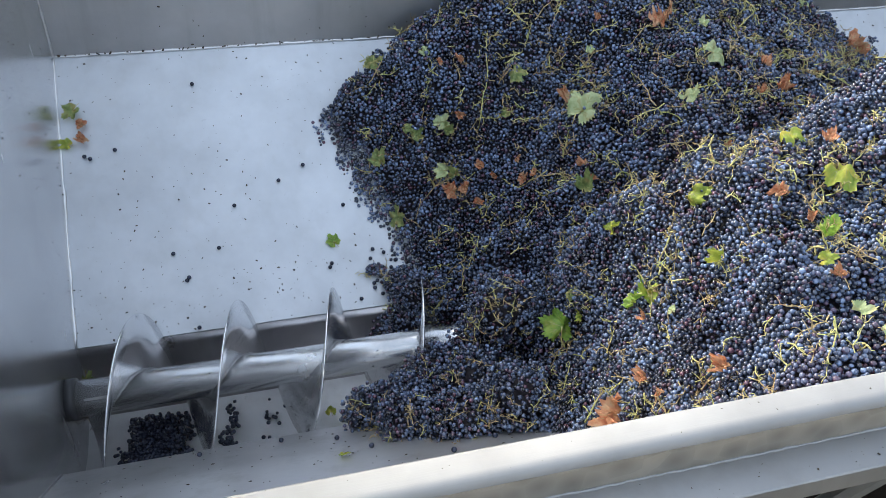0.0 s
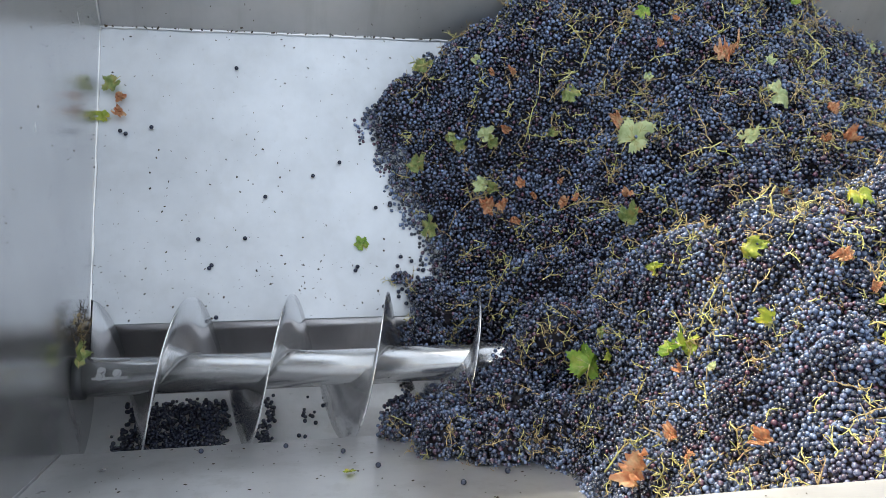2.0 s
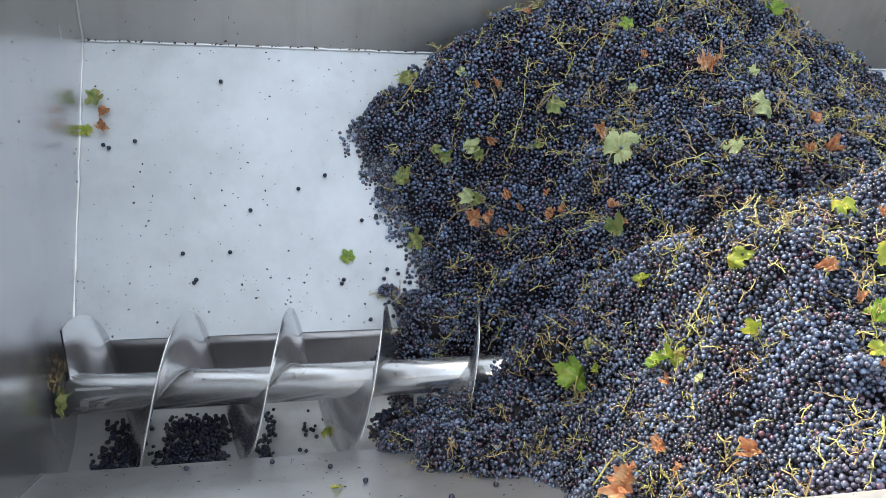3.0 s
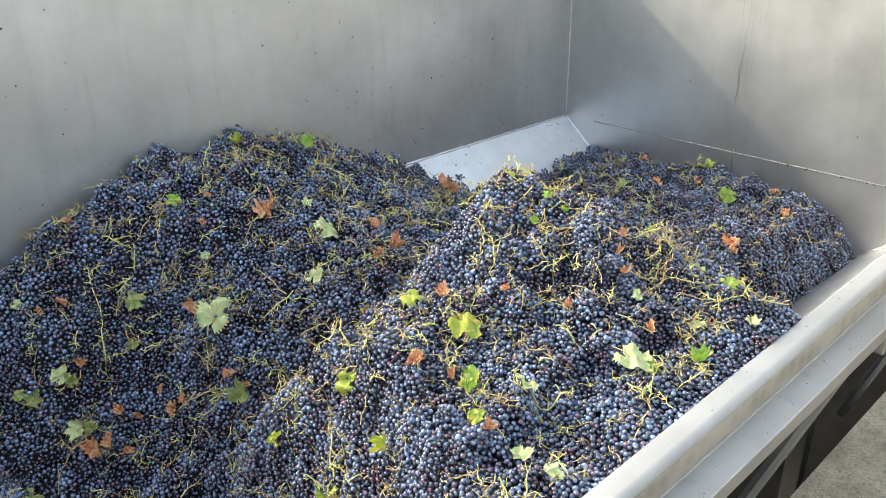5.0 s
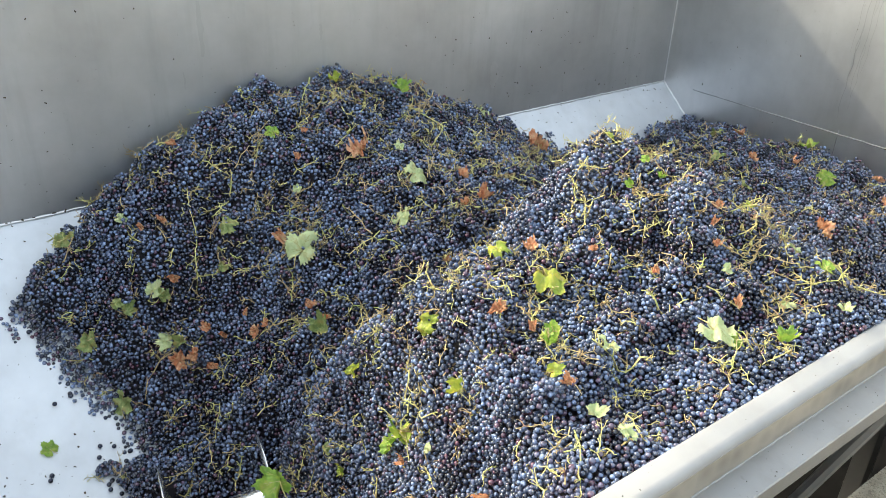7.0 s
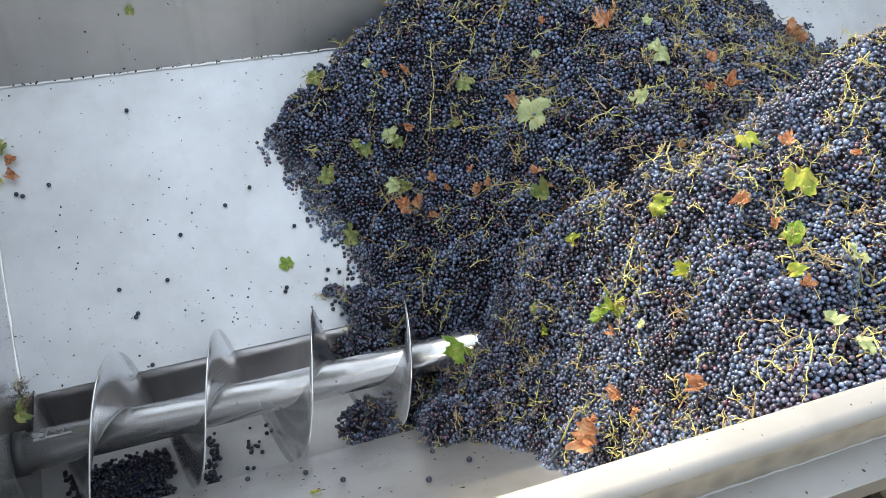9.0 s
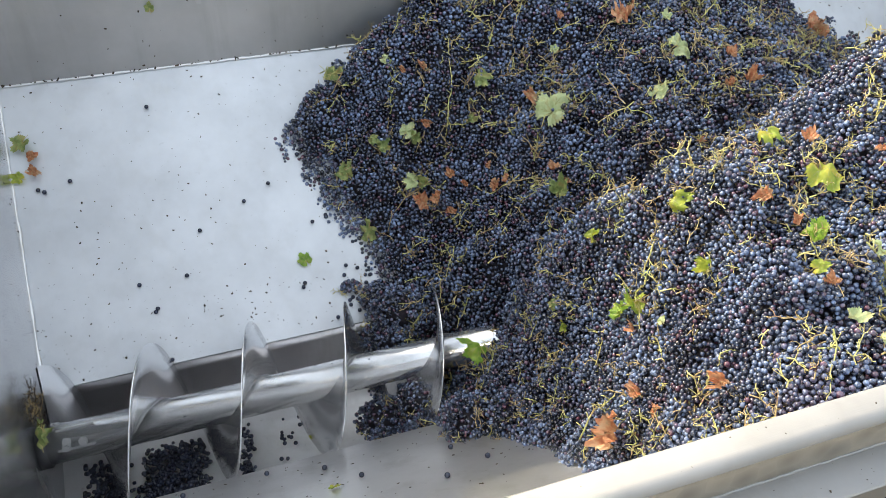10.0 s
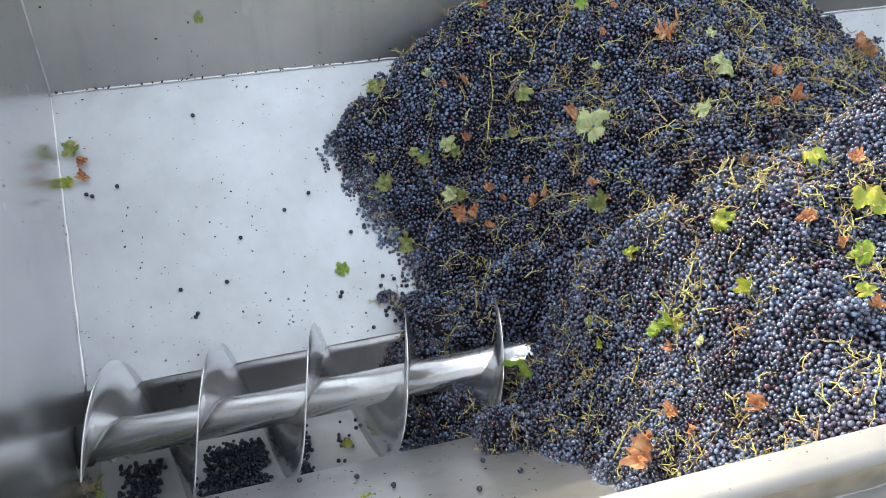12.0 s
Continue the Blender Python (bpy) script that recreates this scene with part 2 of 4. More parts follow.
side = [(T, TOP), (-1.03, TOP), (-1.80, 0.30), (-1.80, 0.1), (-1.15, -0.80), (-0.55, -0.80), (T, -0.2)]
part("side_wall", prism(side, "x", -T, 0), M_SIDE, hopper, "reflective brushed steel end plate")
part("side_wall", prism(side, "x", LEN, LEN + T), M_END, hopper, "brushed steel end plate with water streaks")
part("front_wall", prism([(Y_RIM, Z_FOLD - 0.003), (Y_RIM, Z_RIM - 0.03), (Y_RIM - T, Z_RIM - 0.03), (Y_RIM - T, Z_FOLD - 0.003)], "x", 0, LEN), M_FRONT, hopper, "upright steel front wall below the rim")
part("front_panel", prism([(Y_FRONT, Z_FRONT), (Y_RIM, Z_FOLD), (Y_RIM, Z_FOLD - 1.5 * T), (Y_FRONT, Z_FRONT - 1.5 * T)], "x", 0, LEN), M_FRONT, hopper, "sloping brushed steel front panel")
# the trough: two upright flanks and a half-round bed, split so each carries its reflection as tone
prof = [(Y_BACK, SLOPE_K * Y_BACK - 0.002)]
for k in range(17):
    a = math.pi * k / 16
    prof.append((AX_Y - 0.007 + 0.1925 * math.cos(a), AX_Z - 0.042 - 0.165 * math.sin(a)))
outer = [(y + (y - AX_Y) * 0.03, z - 0.006) for y, z in prof]
part("trough", prism(prof[6:] + outer[6:][::-1], "x", 0, LEN), M_TROUGH, hopper, "rounded steel trough bed, toned pale for the sky it reflects", True)
part("trough_flank", prism(prof[:7] + outer[:7][::-1], "x", 0, LEN), M_FLANK, hopper, "juice-stained steel flank of the trough, toned darker for its dark reflection", True)
# the rim: folded top, swirl-polished face, welded ledge
fold = [(Y_RIM - 0.030 - 0.013 * math.sin(a), Z_RIM - 0.013 + 0.013 * math.cos(a)) for a in (math.pi / 2 * k / 8 for k in range(9))]
lip = [(Y_RIM - 0.008 + 0.008 * math.sin(a), Z_RIM - 0.008 + 0.008 * math.cos(a)) for a in (math.pi / 2 * k / 6 for k in range(6, -1, -1))]
part("rim", prism([(Y_RIM, Z_RIM - 0.03)] + lip + fold + [(Y_RIM - 0.043, Z_RIM - 0.03)], "x", -0.06, LEN + 0.06), M_RIM, hopper, "pale folded steel rim with rounded edges", True)
part("rim_face", prism([(Y_RIM - 0.036, Z_RIM - 0.014), (Y_RIM - 0.0436, Z_RIM - 0.014), (Y_RIM - 0.046, Z_RIM - 0.055), (Y_RIM - 0.036, Z_RIM - 0.055)], "x", -0.06, LEN + 0.06), M_SWIRL, hopper, "swirl-polished steel strip under the rim")
part("ledge", prism([(Y_RIM - 0.038, Z_RIM - 0.052), (Y_RIM - 0.092, Z_RIM - 0.054), (Y_RIM - 0.094, Z_RIM - 0.056), (Y_RIM - 0.094, Z_RIM - 0.085), (Y_RIM - 0.089, Z_RIM - 0.085), (Y_RIM - 0.089, Z_RIM - 0.060), (Y_RIM - 0.038, Z_RIM - 0.058)], "x", -0.06, LEN + 0.06), M_FRAME, hopper, "dusty grey steel ledge")


def weld(a, b, r=0.004, step=0.02, mat=M_WELD):
    """A lumpy weld bead from a to b."""
    a, b = Vector(a), Vector(b)
    n = max(4, int((b - a).length / step))
    rnd = random.Random(7)
    pts = [a.lerp(b, i / n) + Vector([rnd.uniform(-1, 1) * r * 0.25 for _ in range(3)]) for i in range(n + 1)]
    part("weld_seam", tube(pts, [r * rnd.uniform(0.75, 1.25) for _ in pts], 6), mat, hopper, smooth=True)


weld((0, 0, 0), (LEN, 0, 0))
weld((0, 0, 0), (0, 0, TOP), 0.0048)
weld((LEN, 0, 0), (LEN, 0, TOP), 0.004)
weld((0, 0, 0), (0, Y_BACK, SLOPE_K * Y_BACK), 0.0048)
weld((LEN, 0, 0), (LEN, Y_BACK, SLOPE_K * Y_BACK), 0.004)
weld((0, Y_FRONT, Z_FRONT), (0, Y_RIM, Z_FOLD), 0.0048)
weld((LEN, Y_FRONT, Z_FRONT), (LEN, Y_RIM, Z_FOLD), 0.004)
weld((LEN - 0.001, -0.16, 0.0), (LEN - 0.001, -1.60, 0.002), 0.0018, 0.02, M_FRAME)
weld((LEN - 0.001, -0.83, 0.016), (LEN - 0.001, -0.83, -0.08), 0.0015, 0.02, M_FRAME)
weld((-0.05, Y_RIM - 0.046, Z_RIM - 0.053), (LEN + 0.05, Y_RIM - 0.046, Z_RIM - 0.053), 0.0024, 0.008, M_FRAME)
part("top_edge", box(-0.03, -0.006, TOP, LEN + 0.03, 0.034, TOP + 0.006, 0.002), M_RIM, hopper)
for x0 in (-0.034, LEN):
    part("top_edge", prism([(0.03, TOP), (-1.03, TOP), (-1.80, 0.30), (-1.80, 0.307), (-1.028, TOP + 0.007), (0.03, TOP + 0.007)], "x", x0, x0 + 0.034), M_RIM, hopper)
for x in (0.3, 1.25, 2.15, 3.15):
    part("bracket", box(x, Y_RIM - 0.080, 0.10, x + 0.012, Y_RIM - 0.03, Z_RIM - 0.062, 0.003), M_FRAME, hopper)
    part("leg", box(x, -1.42, -1.6, x + 0.06, -1.36, -0.32, 0.004), M_FRAME, hopper)
    part("brace", tube([(x + 0.03, -1.80, 0.15), (x + 0.03, -1.50, -0.75)], 0.016, 8), M_FRAME, hopper)
part("leg", box(0.3, 0.01, -1.6, 0.36, 0.07, 0.2, 0.004), M_FRAME, hopper)
part("leg", box(3.1, 0.01, -1.6, 3.16, 0.07, 0.2, 0.004), M_FRAME, hopper)

# ---- screw ----
screw = tagged(new("screw_auger"), "polished stainless steel screw auger turning in the trough", "auger")
bm = bmesh.new()
bmesh.ops.create_cone(bm, cap_ends=True, segments=48, radius1=R_SHAFT, radius2=R_SHAFT, depth=LEN - 0.03, matrix=pose(LEN / 2, 0, 0, 0, 90, 0))
part("shaft", bm, M_SHAFT, screw, "shiny steel shaft", True)
bm = bmesh.new()
bmesh.ops.create_cone(bm, cap_ends=True, segments=48, radius1=R_SHAFT + 0.006, radius2=R_SHAFT + 0.006, depth=0.02, matrix=pose(0.012, 0, 0, 0, 90, 0))
part("collar", bm, M_DARK, screw, "dark shaft seal collar", True)
SX = 0.153  # where the first blade crosses the crown at the start


def flight():
    """One continuous blade, 4 mm thick, from the left plate to the right."""
    rows, per = [], 90
    x = 0.03
    while x < LEN - 0.05:
        ang = -2 * math.pi * (x - SX) / PITCH
        c = [(x + s, r) for s, r in ((-0.002, R_SHAFT - 0.004), (-0.002, R_FLIGHT * 0.62), (-0.002, R_FLIGHT - 0.001), (0.0, R_FLIGHT), (0.002, R_FLIGHT - 0.001), (0.002, R_FLIGHT * 0.62), (0.002, R_SHAFT - 0.004))]
        rows.append([(px, -r * math.sin(ang), r * math.cos(ang)) for px, r in c])
        x += PITCH / per
    v = np.array(rows).reshape(-1, 3)
    n, k = len(rows), 7
    f = [(i * k + j, i * k + j + 1, (i + 1) * k + j + 1, (i + 1) * k + j) for i in range(n - 1) for j in range(k - 1)]
    return from_arrays("flight", v, np.array(f), M_FLIGHT, screw)


tagged(flight(), "thin polished helical steel blade")
pts = []
x = 0.035
while x < 1.3:
    ang = -2 * math.pi * (x - SX) / PITCH
    q = R_SHAFT + 0.001 + 0.0012 * math.sin(x * 900)
    pts.append((x + 0.003, -q * math.sin(ang), q * math.cos(ang)))
    x += PITCH / 40
part("weld_seam", tube(pts, [0.0035 + 0.0012 * math.sin(i * 2.4) for i in range(len(pts))], 6), M_FRAME, screw, "lumpy grey weld between blade and shaft", True)
for bx, ang in ((0.066, -98), (0.064, -82), (0.10, -90)):
    a = radians(ang)
    bm = bmesh.new()
    bmesh.ops.create_cone(bm, cap_ends=True, segments=6, radius1=0.007, radius2=0.0065, depth=0.008, matrix=pose(0, 0, R_SHAFT + 0.003))
    bmesh.ops.create_cone(bm, cap_ends=True, segments=16, radius1=0.010, radius2=0.010, depth=0.003, matrix=pose(0, 0, R_SHAFT + 0.0005))
    bo = part("bolt", bm, M_FRAME, screw, "small steel bolt head")
    bo.matrix_basis = Matrix.Translation((bx, 0, 0)) @ Matrix.Rotation(a, 4, "X")
for ang in (52, -76, -138):
    kb = part("key_seam", box(0.045, -0.003, R_SHAFT - 0.002, 0.125, 0.003, R_SHAFT + 0.0003, 0.0002), M_FRAME, screw)
    kb.matrix_basis = Matrix.Rotation(radians(ang), 4, "X")


# ---- the grape mass: a height over the plan ----
def floor_z(x, y):
    """The hopper's inside under (x, y)."""
    back = SLOPE_K * y
    front = Z_FRONT + FRONT_K * (y - Y_FRONT)
    bed = AX_Z - np.sqrt(np.maximum(0.186 ** 2 - (y - AX_Y) ** 2, 0)) - 0.01
    return np.where(y > Y_BACK, back, np.where(y < Y_FRONT, front, bed))


def smin(a, b, k=0.06):
    h = np.clip(0.5 + 0.5 * (b - a) / k, 0, 1)
    return b * (1 - h) + a * h - k * h * (1 - h)


def smax(a, b, k=0.06):
    return -smin(-a, -b, k)


def heap_z(x, y):
    """Top of the grapes: a heap against the back, one at the front rim, a low one at the far end."""
    # back heap
    edge = np.interp(-y, (0, 0.07, 0.12, 0.17, 0.24, 0.32, 0.36, 0.41, 0.50, 0.57), (1.04, 0.92, 0.79, 0.712, 0.716, 0.762, 0.80, 0.84, 0.86, 0.875))
    left = SLOPE_K * np.maximum(y, -0.62) + (0.62 + 0.25 * np.clip((-0.40 - y) / 0.2, 0, 1)) * (x - edge) + 0.034 * np.clip((x - edge - 0.015) / 0.035, 0, 1)
    cap = 0.295 + 0.28 * y
    right = 0.22 - 0.46 * (x - 2.02) + 0.25 * y
    cliff = -0.43 + 3.0 * (y + 0.70) + np.clip((x - 0.98) * 1.9, 0.0, 1.6) - 3.0 * np.clip(0.88 - x, 0, 1) * np.clip((-0.57 - y) / 0.06, 0, 1)
    h1 = smin(smin(smin(left, cap), right), cliff)
    # front heap: a ridge that climbs along x, falling to the rim
    ridge = np.clip(0.27 + 0.55 * (x - 1.40), 0.26, 0.47)
    s = np.clip((-1.2 - y) / 0.55, 0, 1)
    c2 = ridge * (1 - s) + (0.245 + 0.10 * (ridge - 0.26)) * s
    foot = 0.90 + 0.10 * (1 - np.exp(np.minimum(y + 1.03, 0) * 6))
    by_screw = np.clip((y + 1.35) / 0.2, 0, 1)
    rise = 1.9 * (1 - by_screw) + 1.0 * by_screw
    l2 = Z_FRONT + FRONT_K * (y - Y_FRONT) + rise * (x - foot) + 2.6 * by_screw * np.maximum(x - 1.12, 0)
    b2 = ridge - 1.25 * (y + 1.2)
    r2 = 0.455 - 0.86 * (x - 1.74) + 0.10 * (y + 1.2)
    e2 = Z_FRONT + FRONT_K * (y - Y_FRONT) + 0.9 * (2.75 - x) + 1.1 * np.maximum(y + 1.40, 0)
    h2 = smin(smin(smin(smin(l2, c2, 0.04), b2, 0.04), r2, 0.04), e2, 0.04)
    # far heap, low against the end plate
    h3 = smin(-0.035 - 0.06 * (x - 2.6) - 0.03 * np.abs(y + 0.9), smin(-0.15 - 0.7 * (y + 0.15), Z_FRONT + FRONT_K * (y - Y_FRONT) + 2.6 * (y + 1.35) + 0.02))
    h3 = smin(h3, smin(0.7 * (x - 2.45) - 0.05, 1.0 * (x - 2.92) - 0.20 + 2.0 * np.maximum(-0.50 - y, 0)))
    return smax(smax(h1, h2, 0.04), h3, 0.05)


GX, GY, GS = (0.5, LEN), (-1.75, 0.0), 0.008
gx = np.arange(GX[0], GX[1] + GS, GS)
gy = np.arange(GY[0], GY[1] + GS, GS)
XX, YY = np.meshgrid(gx, gy, indexing="ij")
rng = np.random.RandomState(3)


def bunches(count, seed, size=1.0):
    """Low domes where single bunches lie."""
    r = np.random.RandomState(seed)
    z = np.zeros_like(XX)
    for _ in range(count):
        cx, cy = r.uniform(*GX), r.uniform(*GY)
        a, b, h = [size * v for v in (r.uniform(0.035, 0.07), r.uniform(0.022, 0.040), r.uniform(0.012, 0.055))]
        th = r.uniform(0, math.pi)
        i0, i1 = np.searchsorted(gx, (cx - a, cx + a))
        j0, j1 = np.searchsorted(gy, (cy - a, cy + a))
        dx, dy = XX[i0:i1, j0:j1] - cx, YY[i0:i1, j0:j1] - cy
        u, v = (dx * math.cos(th) + dy * math.sin(th)) / a, (dy * math.cos(th) - dx * math.sin(th)) / b
        z[i0:i1, j0:j1] = np.maximum(z[i0:i1, j0:j1], h * np.sqrt(np.maximum(1 - u * u - v * v, 0)))
    return z


BASE = floor_z(XX, YY)
CALM = np.clip((YY - Y_RIM) / 0.14, 0.12, 1)  # flatter along the rim
HEAP = heap_z(XX, YY) + CALM * (bunches(1700, 5) + bunches(6500, 6, 0.45) - 0.034)
HEAP += CALM * 0.024 * np.sin(XX * 11 + 2 * np.sin(YY * 7)) * np.sin(YY * 13 + 1.5 * np.sin(XX * 9))


def sample(grid, x, y):
    i, j = (x - GX[0]) / GS, (y - GY[0]) / GS
    i0, j0 = np.clip(i.astype(int), 0, len(gx) - 2), np.clip(j.astype(int), 0, len(gy) - 2)
    u, v = i - i0, j - j0
    return (grid[i0, j0] * (1 - u) * (1 - v) + grid[i0 + 1, j0] * u * (1 - v) + grid[i0, j0 + 1] * (1 - u) * v + grid[i0 + 1, j0 + 1] * u * v)


def top_at(x, y):
    return float(sample(HEAP, np.array([x]), np.array([y]))[0])


heap = tagged(new("grape_heap"), "heap of dark blue wine grapes with stalks, filling the hopper", "grapes")
# mass under the skin of grapes; its near-black colour stands for shade in the gaps
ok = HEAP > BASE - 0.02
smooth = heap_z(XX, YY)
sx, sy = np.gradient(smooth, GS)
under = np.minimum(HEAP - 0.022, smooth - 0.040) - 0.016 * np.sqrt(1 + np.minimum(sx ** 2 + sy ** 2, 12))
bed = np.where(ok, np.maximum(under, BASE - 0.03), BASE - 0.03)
ni, nj = XX.shape
idx = np.arange(ni * nj).reshape(ni, nj)
quads = np.stack([idx[:-1, :-1], idx[1:, :-1], idx[1:, 1:], idx[:-1, 1:]], -1).reshape(-1, 4)
keep = (ok[:-1, :-1] & ok[1:, :-1] & ok[1:, 1:] & ok[:-1, 1:]).ravel()
tagged(from_arrays("mass", np.stack([XX, YY, bed], -1).reshape(-1, 3), quads[keep], M_GAP_SHADE, heap), "packed grape mass, coloured near-black for the shade between berries", kind="stuff")


def ball(sub):
    bm = bmesh.new()
    if sub:
        bmesh.ops.create_icosphere(bm, subdivisions=sub, radius=1)
    else:
        bmesh.ops.create_uvsphere(bm, u_segments=6, v_segments=4, radius=1)
        bmesh.ops.triangulate(bm, faces=bm.faces)
    v = np.array([p.co[:] for p in bm.verts])
    f = np.array([[p.index for p in q.verts] for q in bm.faces])
    bm.free()
    return v, f


BALLS = {2: ball(2), 1: ball(0), 0: ball(1)}  # 80, 36 and 20 triangles


def spheres(name, centres, radii, lod, mat, parent, seed=1):
    v, f = BALLS[lod]
    r = np.random.RandomState(seed)
    n = len(centres)
    q = r.normal(size=(n, 4))
    q /= np.linalg.norm(q, axis=1)[:, None]
    w, x, y, z = q.T
    R = np.stack([1 - 2 * (y * y + z * z), 2 * (x * y - z * w), 2 * (x * z + y * w), 2 * (x * y + z * w), 1 - 2 * (x * x + z * z), 2 * (y * z - x * w), 2 * (x * z - y * w), 2 * (y * z + x * w), 1 - 2 * (x * x + y * y)], 1).reshape(n, 3, 3)
    sc = radii[:, None] * r.uniform(0.94, 1.07, (n, 3))
    vv = np.einsum("nij,nvj->nvi", R, v[None] * sc[:, None]) + centres[:, None]
    ff = f[None] + (np.arange(n) * len(v))[:, None, None]
    return from_arrays(name, vv.reshape(-1, 3), ff.reshape(-1, 3), mat, parent)


def berry_size(x, y):
    """Smaller, rubbed berries at the front, plumper whole bunches further back."""
    k = np.clip((y + 1.45) / 0.50, 0, 1) + np.clip((x - 1.9) / 0.5, 0, 1)
    return 0.0040 + 0.0016 * np.clip(k, 0, 1)


def scatter(count, seed, crowd):
    """Centres on the heap's skin, none closer than the crowding allows."""
    r = np.random.RandomState(seed)
    hx, hy = np.gradient(HEAP, GS)
    wgt = np.where(HEAP > BASE + 0.002, np.sqrt(1 + np.minimum(hx ** 2 + hy ** 2, 30)) / berry_size(XX, YY) ** 2, 0).ravel()
    pick = r.choice(wgt.size, count, p=wgt / wgt.sum())
    x = XX.ravel()[pick] + r.uniform(-GS, GS, count) / 2
    y = YY.ravel()[pick] + r.uniform(-GS, GS, count) / 2
    steep = np.sqrt(1 + np.minimum(hx ** 2 + hy ** 2, 16)).ravel()[pick]
    z = sample(HEAP, x, y) - r.uniform(0, 1, count) ** 1.5 * 0.017 * steep
    size = np.clip(berry_size(x, y) * r.normal(1.0, 0.14, count), 0.0028, 0.0070)
    cell = 0.0125 * crowd / 1.6
    cells, out = {}, []
    for p in zip(x.tolist(), y.tolist(), z.tolist(), size.tolist()):
        c = (int(p[0] / cell), int(p[1] / cell), int(p[2] // cell))
        free = True
        for i in (-1, 0, 1):
            for j in (-1, 0, 1):
                for k in (-1, 0, 1):
                    for o in cells.get((c[0] + i, c[1] + j, c[2] + k), ()):
                        if (o[0] - p[0]) ** 2 + (o[1] - p[1]) ** 2 + (o[2] - p[2]) ** 2 < ((o[3] + p[3]) * 0.5 * crowd) ** 2:
                            free = False
                            break
                    if not free:
                        break
                if not free:
                    break
            if not free:
                break
        if free:
            cells.setdefault(c, []).append(p)
            out.append(p)
    return np.array(out)


G_R = 0.0043
skin = scatter(440000, 11, 1.68)
cent, rad = skin[:, :3], skin[:, 3]
near = (cent[:, 0] < 1.6) & (cent[:, 1] < -1.25)
far = cent[:, 0] > 2.3
front = near & (cent[:, 1] < -1.55)
# the berries beside the rim are pieces of their own, the rest one skin
by_rim = np.argsort(np.hypot(cent[:, 0] - 1.10, (cent[:, 1] + 1.72) * 2.0))[:300]
single = np.zeros(len(cent), bool)
single[by_rim] = True
for sel, lod, text in ((front & ~single, 2, "dark blue bloomed grapes beside the rim"), (near & ~front & ~single, 1, "dark blue bloomed grapes of the front heap"), (~near & ~far, 0, "dark blue bloomed grapes of the back heap"), (far, 0, "dark blue grapes at the far end")):
    tagged(spheres("grape_layer", cent[sel], rad[sel], lod, M_GRAPE, heap, 1 + len(text)), text, kind="stuff")
one = spheres("grape", np.zeros((1, 3)), np.array([G_R]), 2, M_GRAPE, heap, 9)
one_me = one.data
bpy.data.objects.remove(one)
for k in by_rim:
    ob = new("grape", one_me)
    ob.parent = heap
    ob.matrix_basis = Matrix.Translation(cent[k]) @ Euler((k, k * 2.1, k * 0.7)).to_matrix().to_4x4() @ Matrix.Scale(rad[k] / G_R, 4)


# ---- stalks ----
def sprig(seed, size, thick=0.0012, forks=7, reach=(0.20, 0.38), bend=0.62):
    """A bare bunch stalk: a bent axis with short forked twigs."""
    r = random.Random(seed)
    out = []

    def limb(p, d, length, rad, depth):
        pts, n = [p.copy()], (4, 2, 1)[depth]
        for _ in range(n):
            d = (d + Vector([r.uniform(-1, 1) * bend for _ in range(3)])).normalized()
            p = p + d * length / n
            pts.append(p.copy())
        out.append((pts, rad))
        if depth < 2:
            for _ in range(forks if depth == 0 else 1):
                k = r.randrange(1, len(pts))
                side_way = d.cross(Vector([r.uniform(-1, 1) for _ in range(3)])).normalized()
                limb(pts[k].copy(), (side_way + d * 0.5).normalized(), length * r.uniform(*reach), rad * 0.66, depth + 1)

    limb(Vector((-size / 2, 0, 0)), Vector((1, 0, 0)), size, thick, 0)
    vs, fs = [], []
    for pts, rad in out:
        base = len(vs)
        for i, p in enumerate(pts):
            d = (pts[min(i + 1, len(pts) - 1)] - pts[max(i - 1, 0)]).normalized()
            u = d.orthogonal().normalized()
            w = d.cross(u)
            q = rad * (1 - 0.35 * i / len(pts))
            for a in range(3):
                vs.append(p + q * (math.cos(a * 2.0944) * u + math.sin(a * 2.0944) * w))
        for i in range(len(pts) - 1):
            for a in range(3):
                fs.append((base + 3 * i + a, base + 3 * i + (a + 1) % 3, base + 3 * i + 3 + (a + 1) % 3, base + 3 * i + 3 + a))
    return np.array([v[:] for v in vs]), np.array(fs)


SPRIGS = [sprig(k, z) for k, z in ((1, 0.030), (2, 0.040), (3, 0.026), (5, 0.034), (6, 0.045))]
SPRIGS += [sprig(k, z, 0.0012, 14, (0.08, 0.17), 0.40) for k, z in ((4, 0.060), (8, 0.075))]
SPRIGS += [sprig(7, 0.022, 0.0012, 8, (0.35, 0.6), 0.7)]


def seat(x, y, lift=0.0, spin=0.0, tilt=0.0, r=random, e=0.03):
    """A pose on the heap's skin, leaning with it."""
    n = Vector((top_at(x - e, y) - top_at(x + e, y), top_at(x, y - e) - top_at(x, y + e), 2 * e)).normalized()
    n = (n + Vector((r.uniform(-1, 1), r.uniform(-1, 1), 0)) * tilt).normalized()
    q = n.to_track_quat("Z", "Y").to_matrix().to_4x4()
    return Matrix.Translation((x, y, top_at(x, y) + lift)) @ q @ Matrix.Rotation(spin, 4, "Z")


def spots_on_heap(n, seed, area):
    r = random.Random(seed)
    out = []
    while len(out) < n:
        x, y = r.uniform(area[0], area[1]), r.uniform(area[2], area[3])
        if top_at(x, y) > float(floor_z(np.array(x), np.array(y))) + 0.02:
            # stalks lie in loose tangles
            if noise.noise((x * 7, y * 7, 0)) > -0.15 + 0.25 * r.random() - 0.2:
                out.append((x, y))
    return out


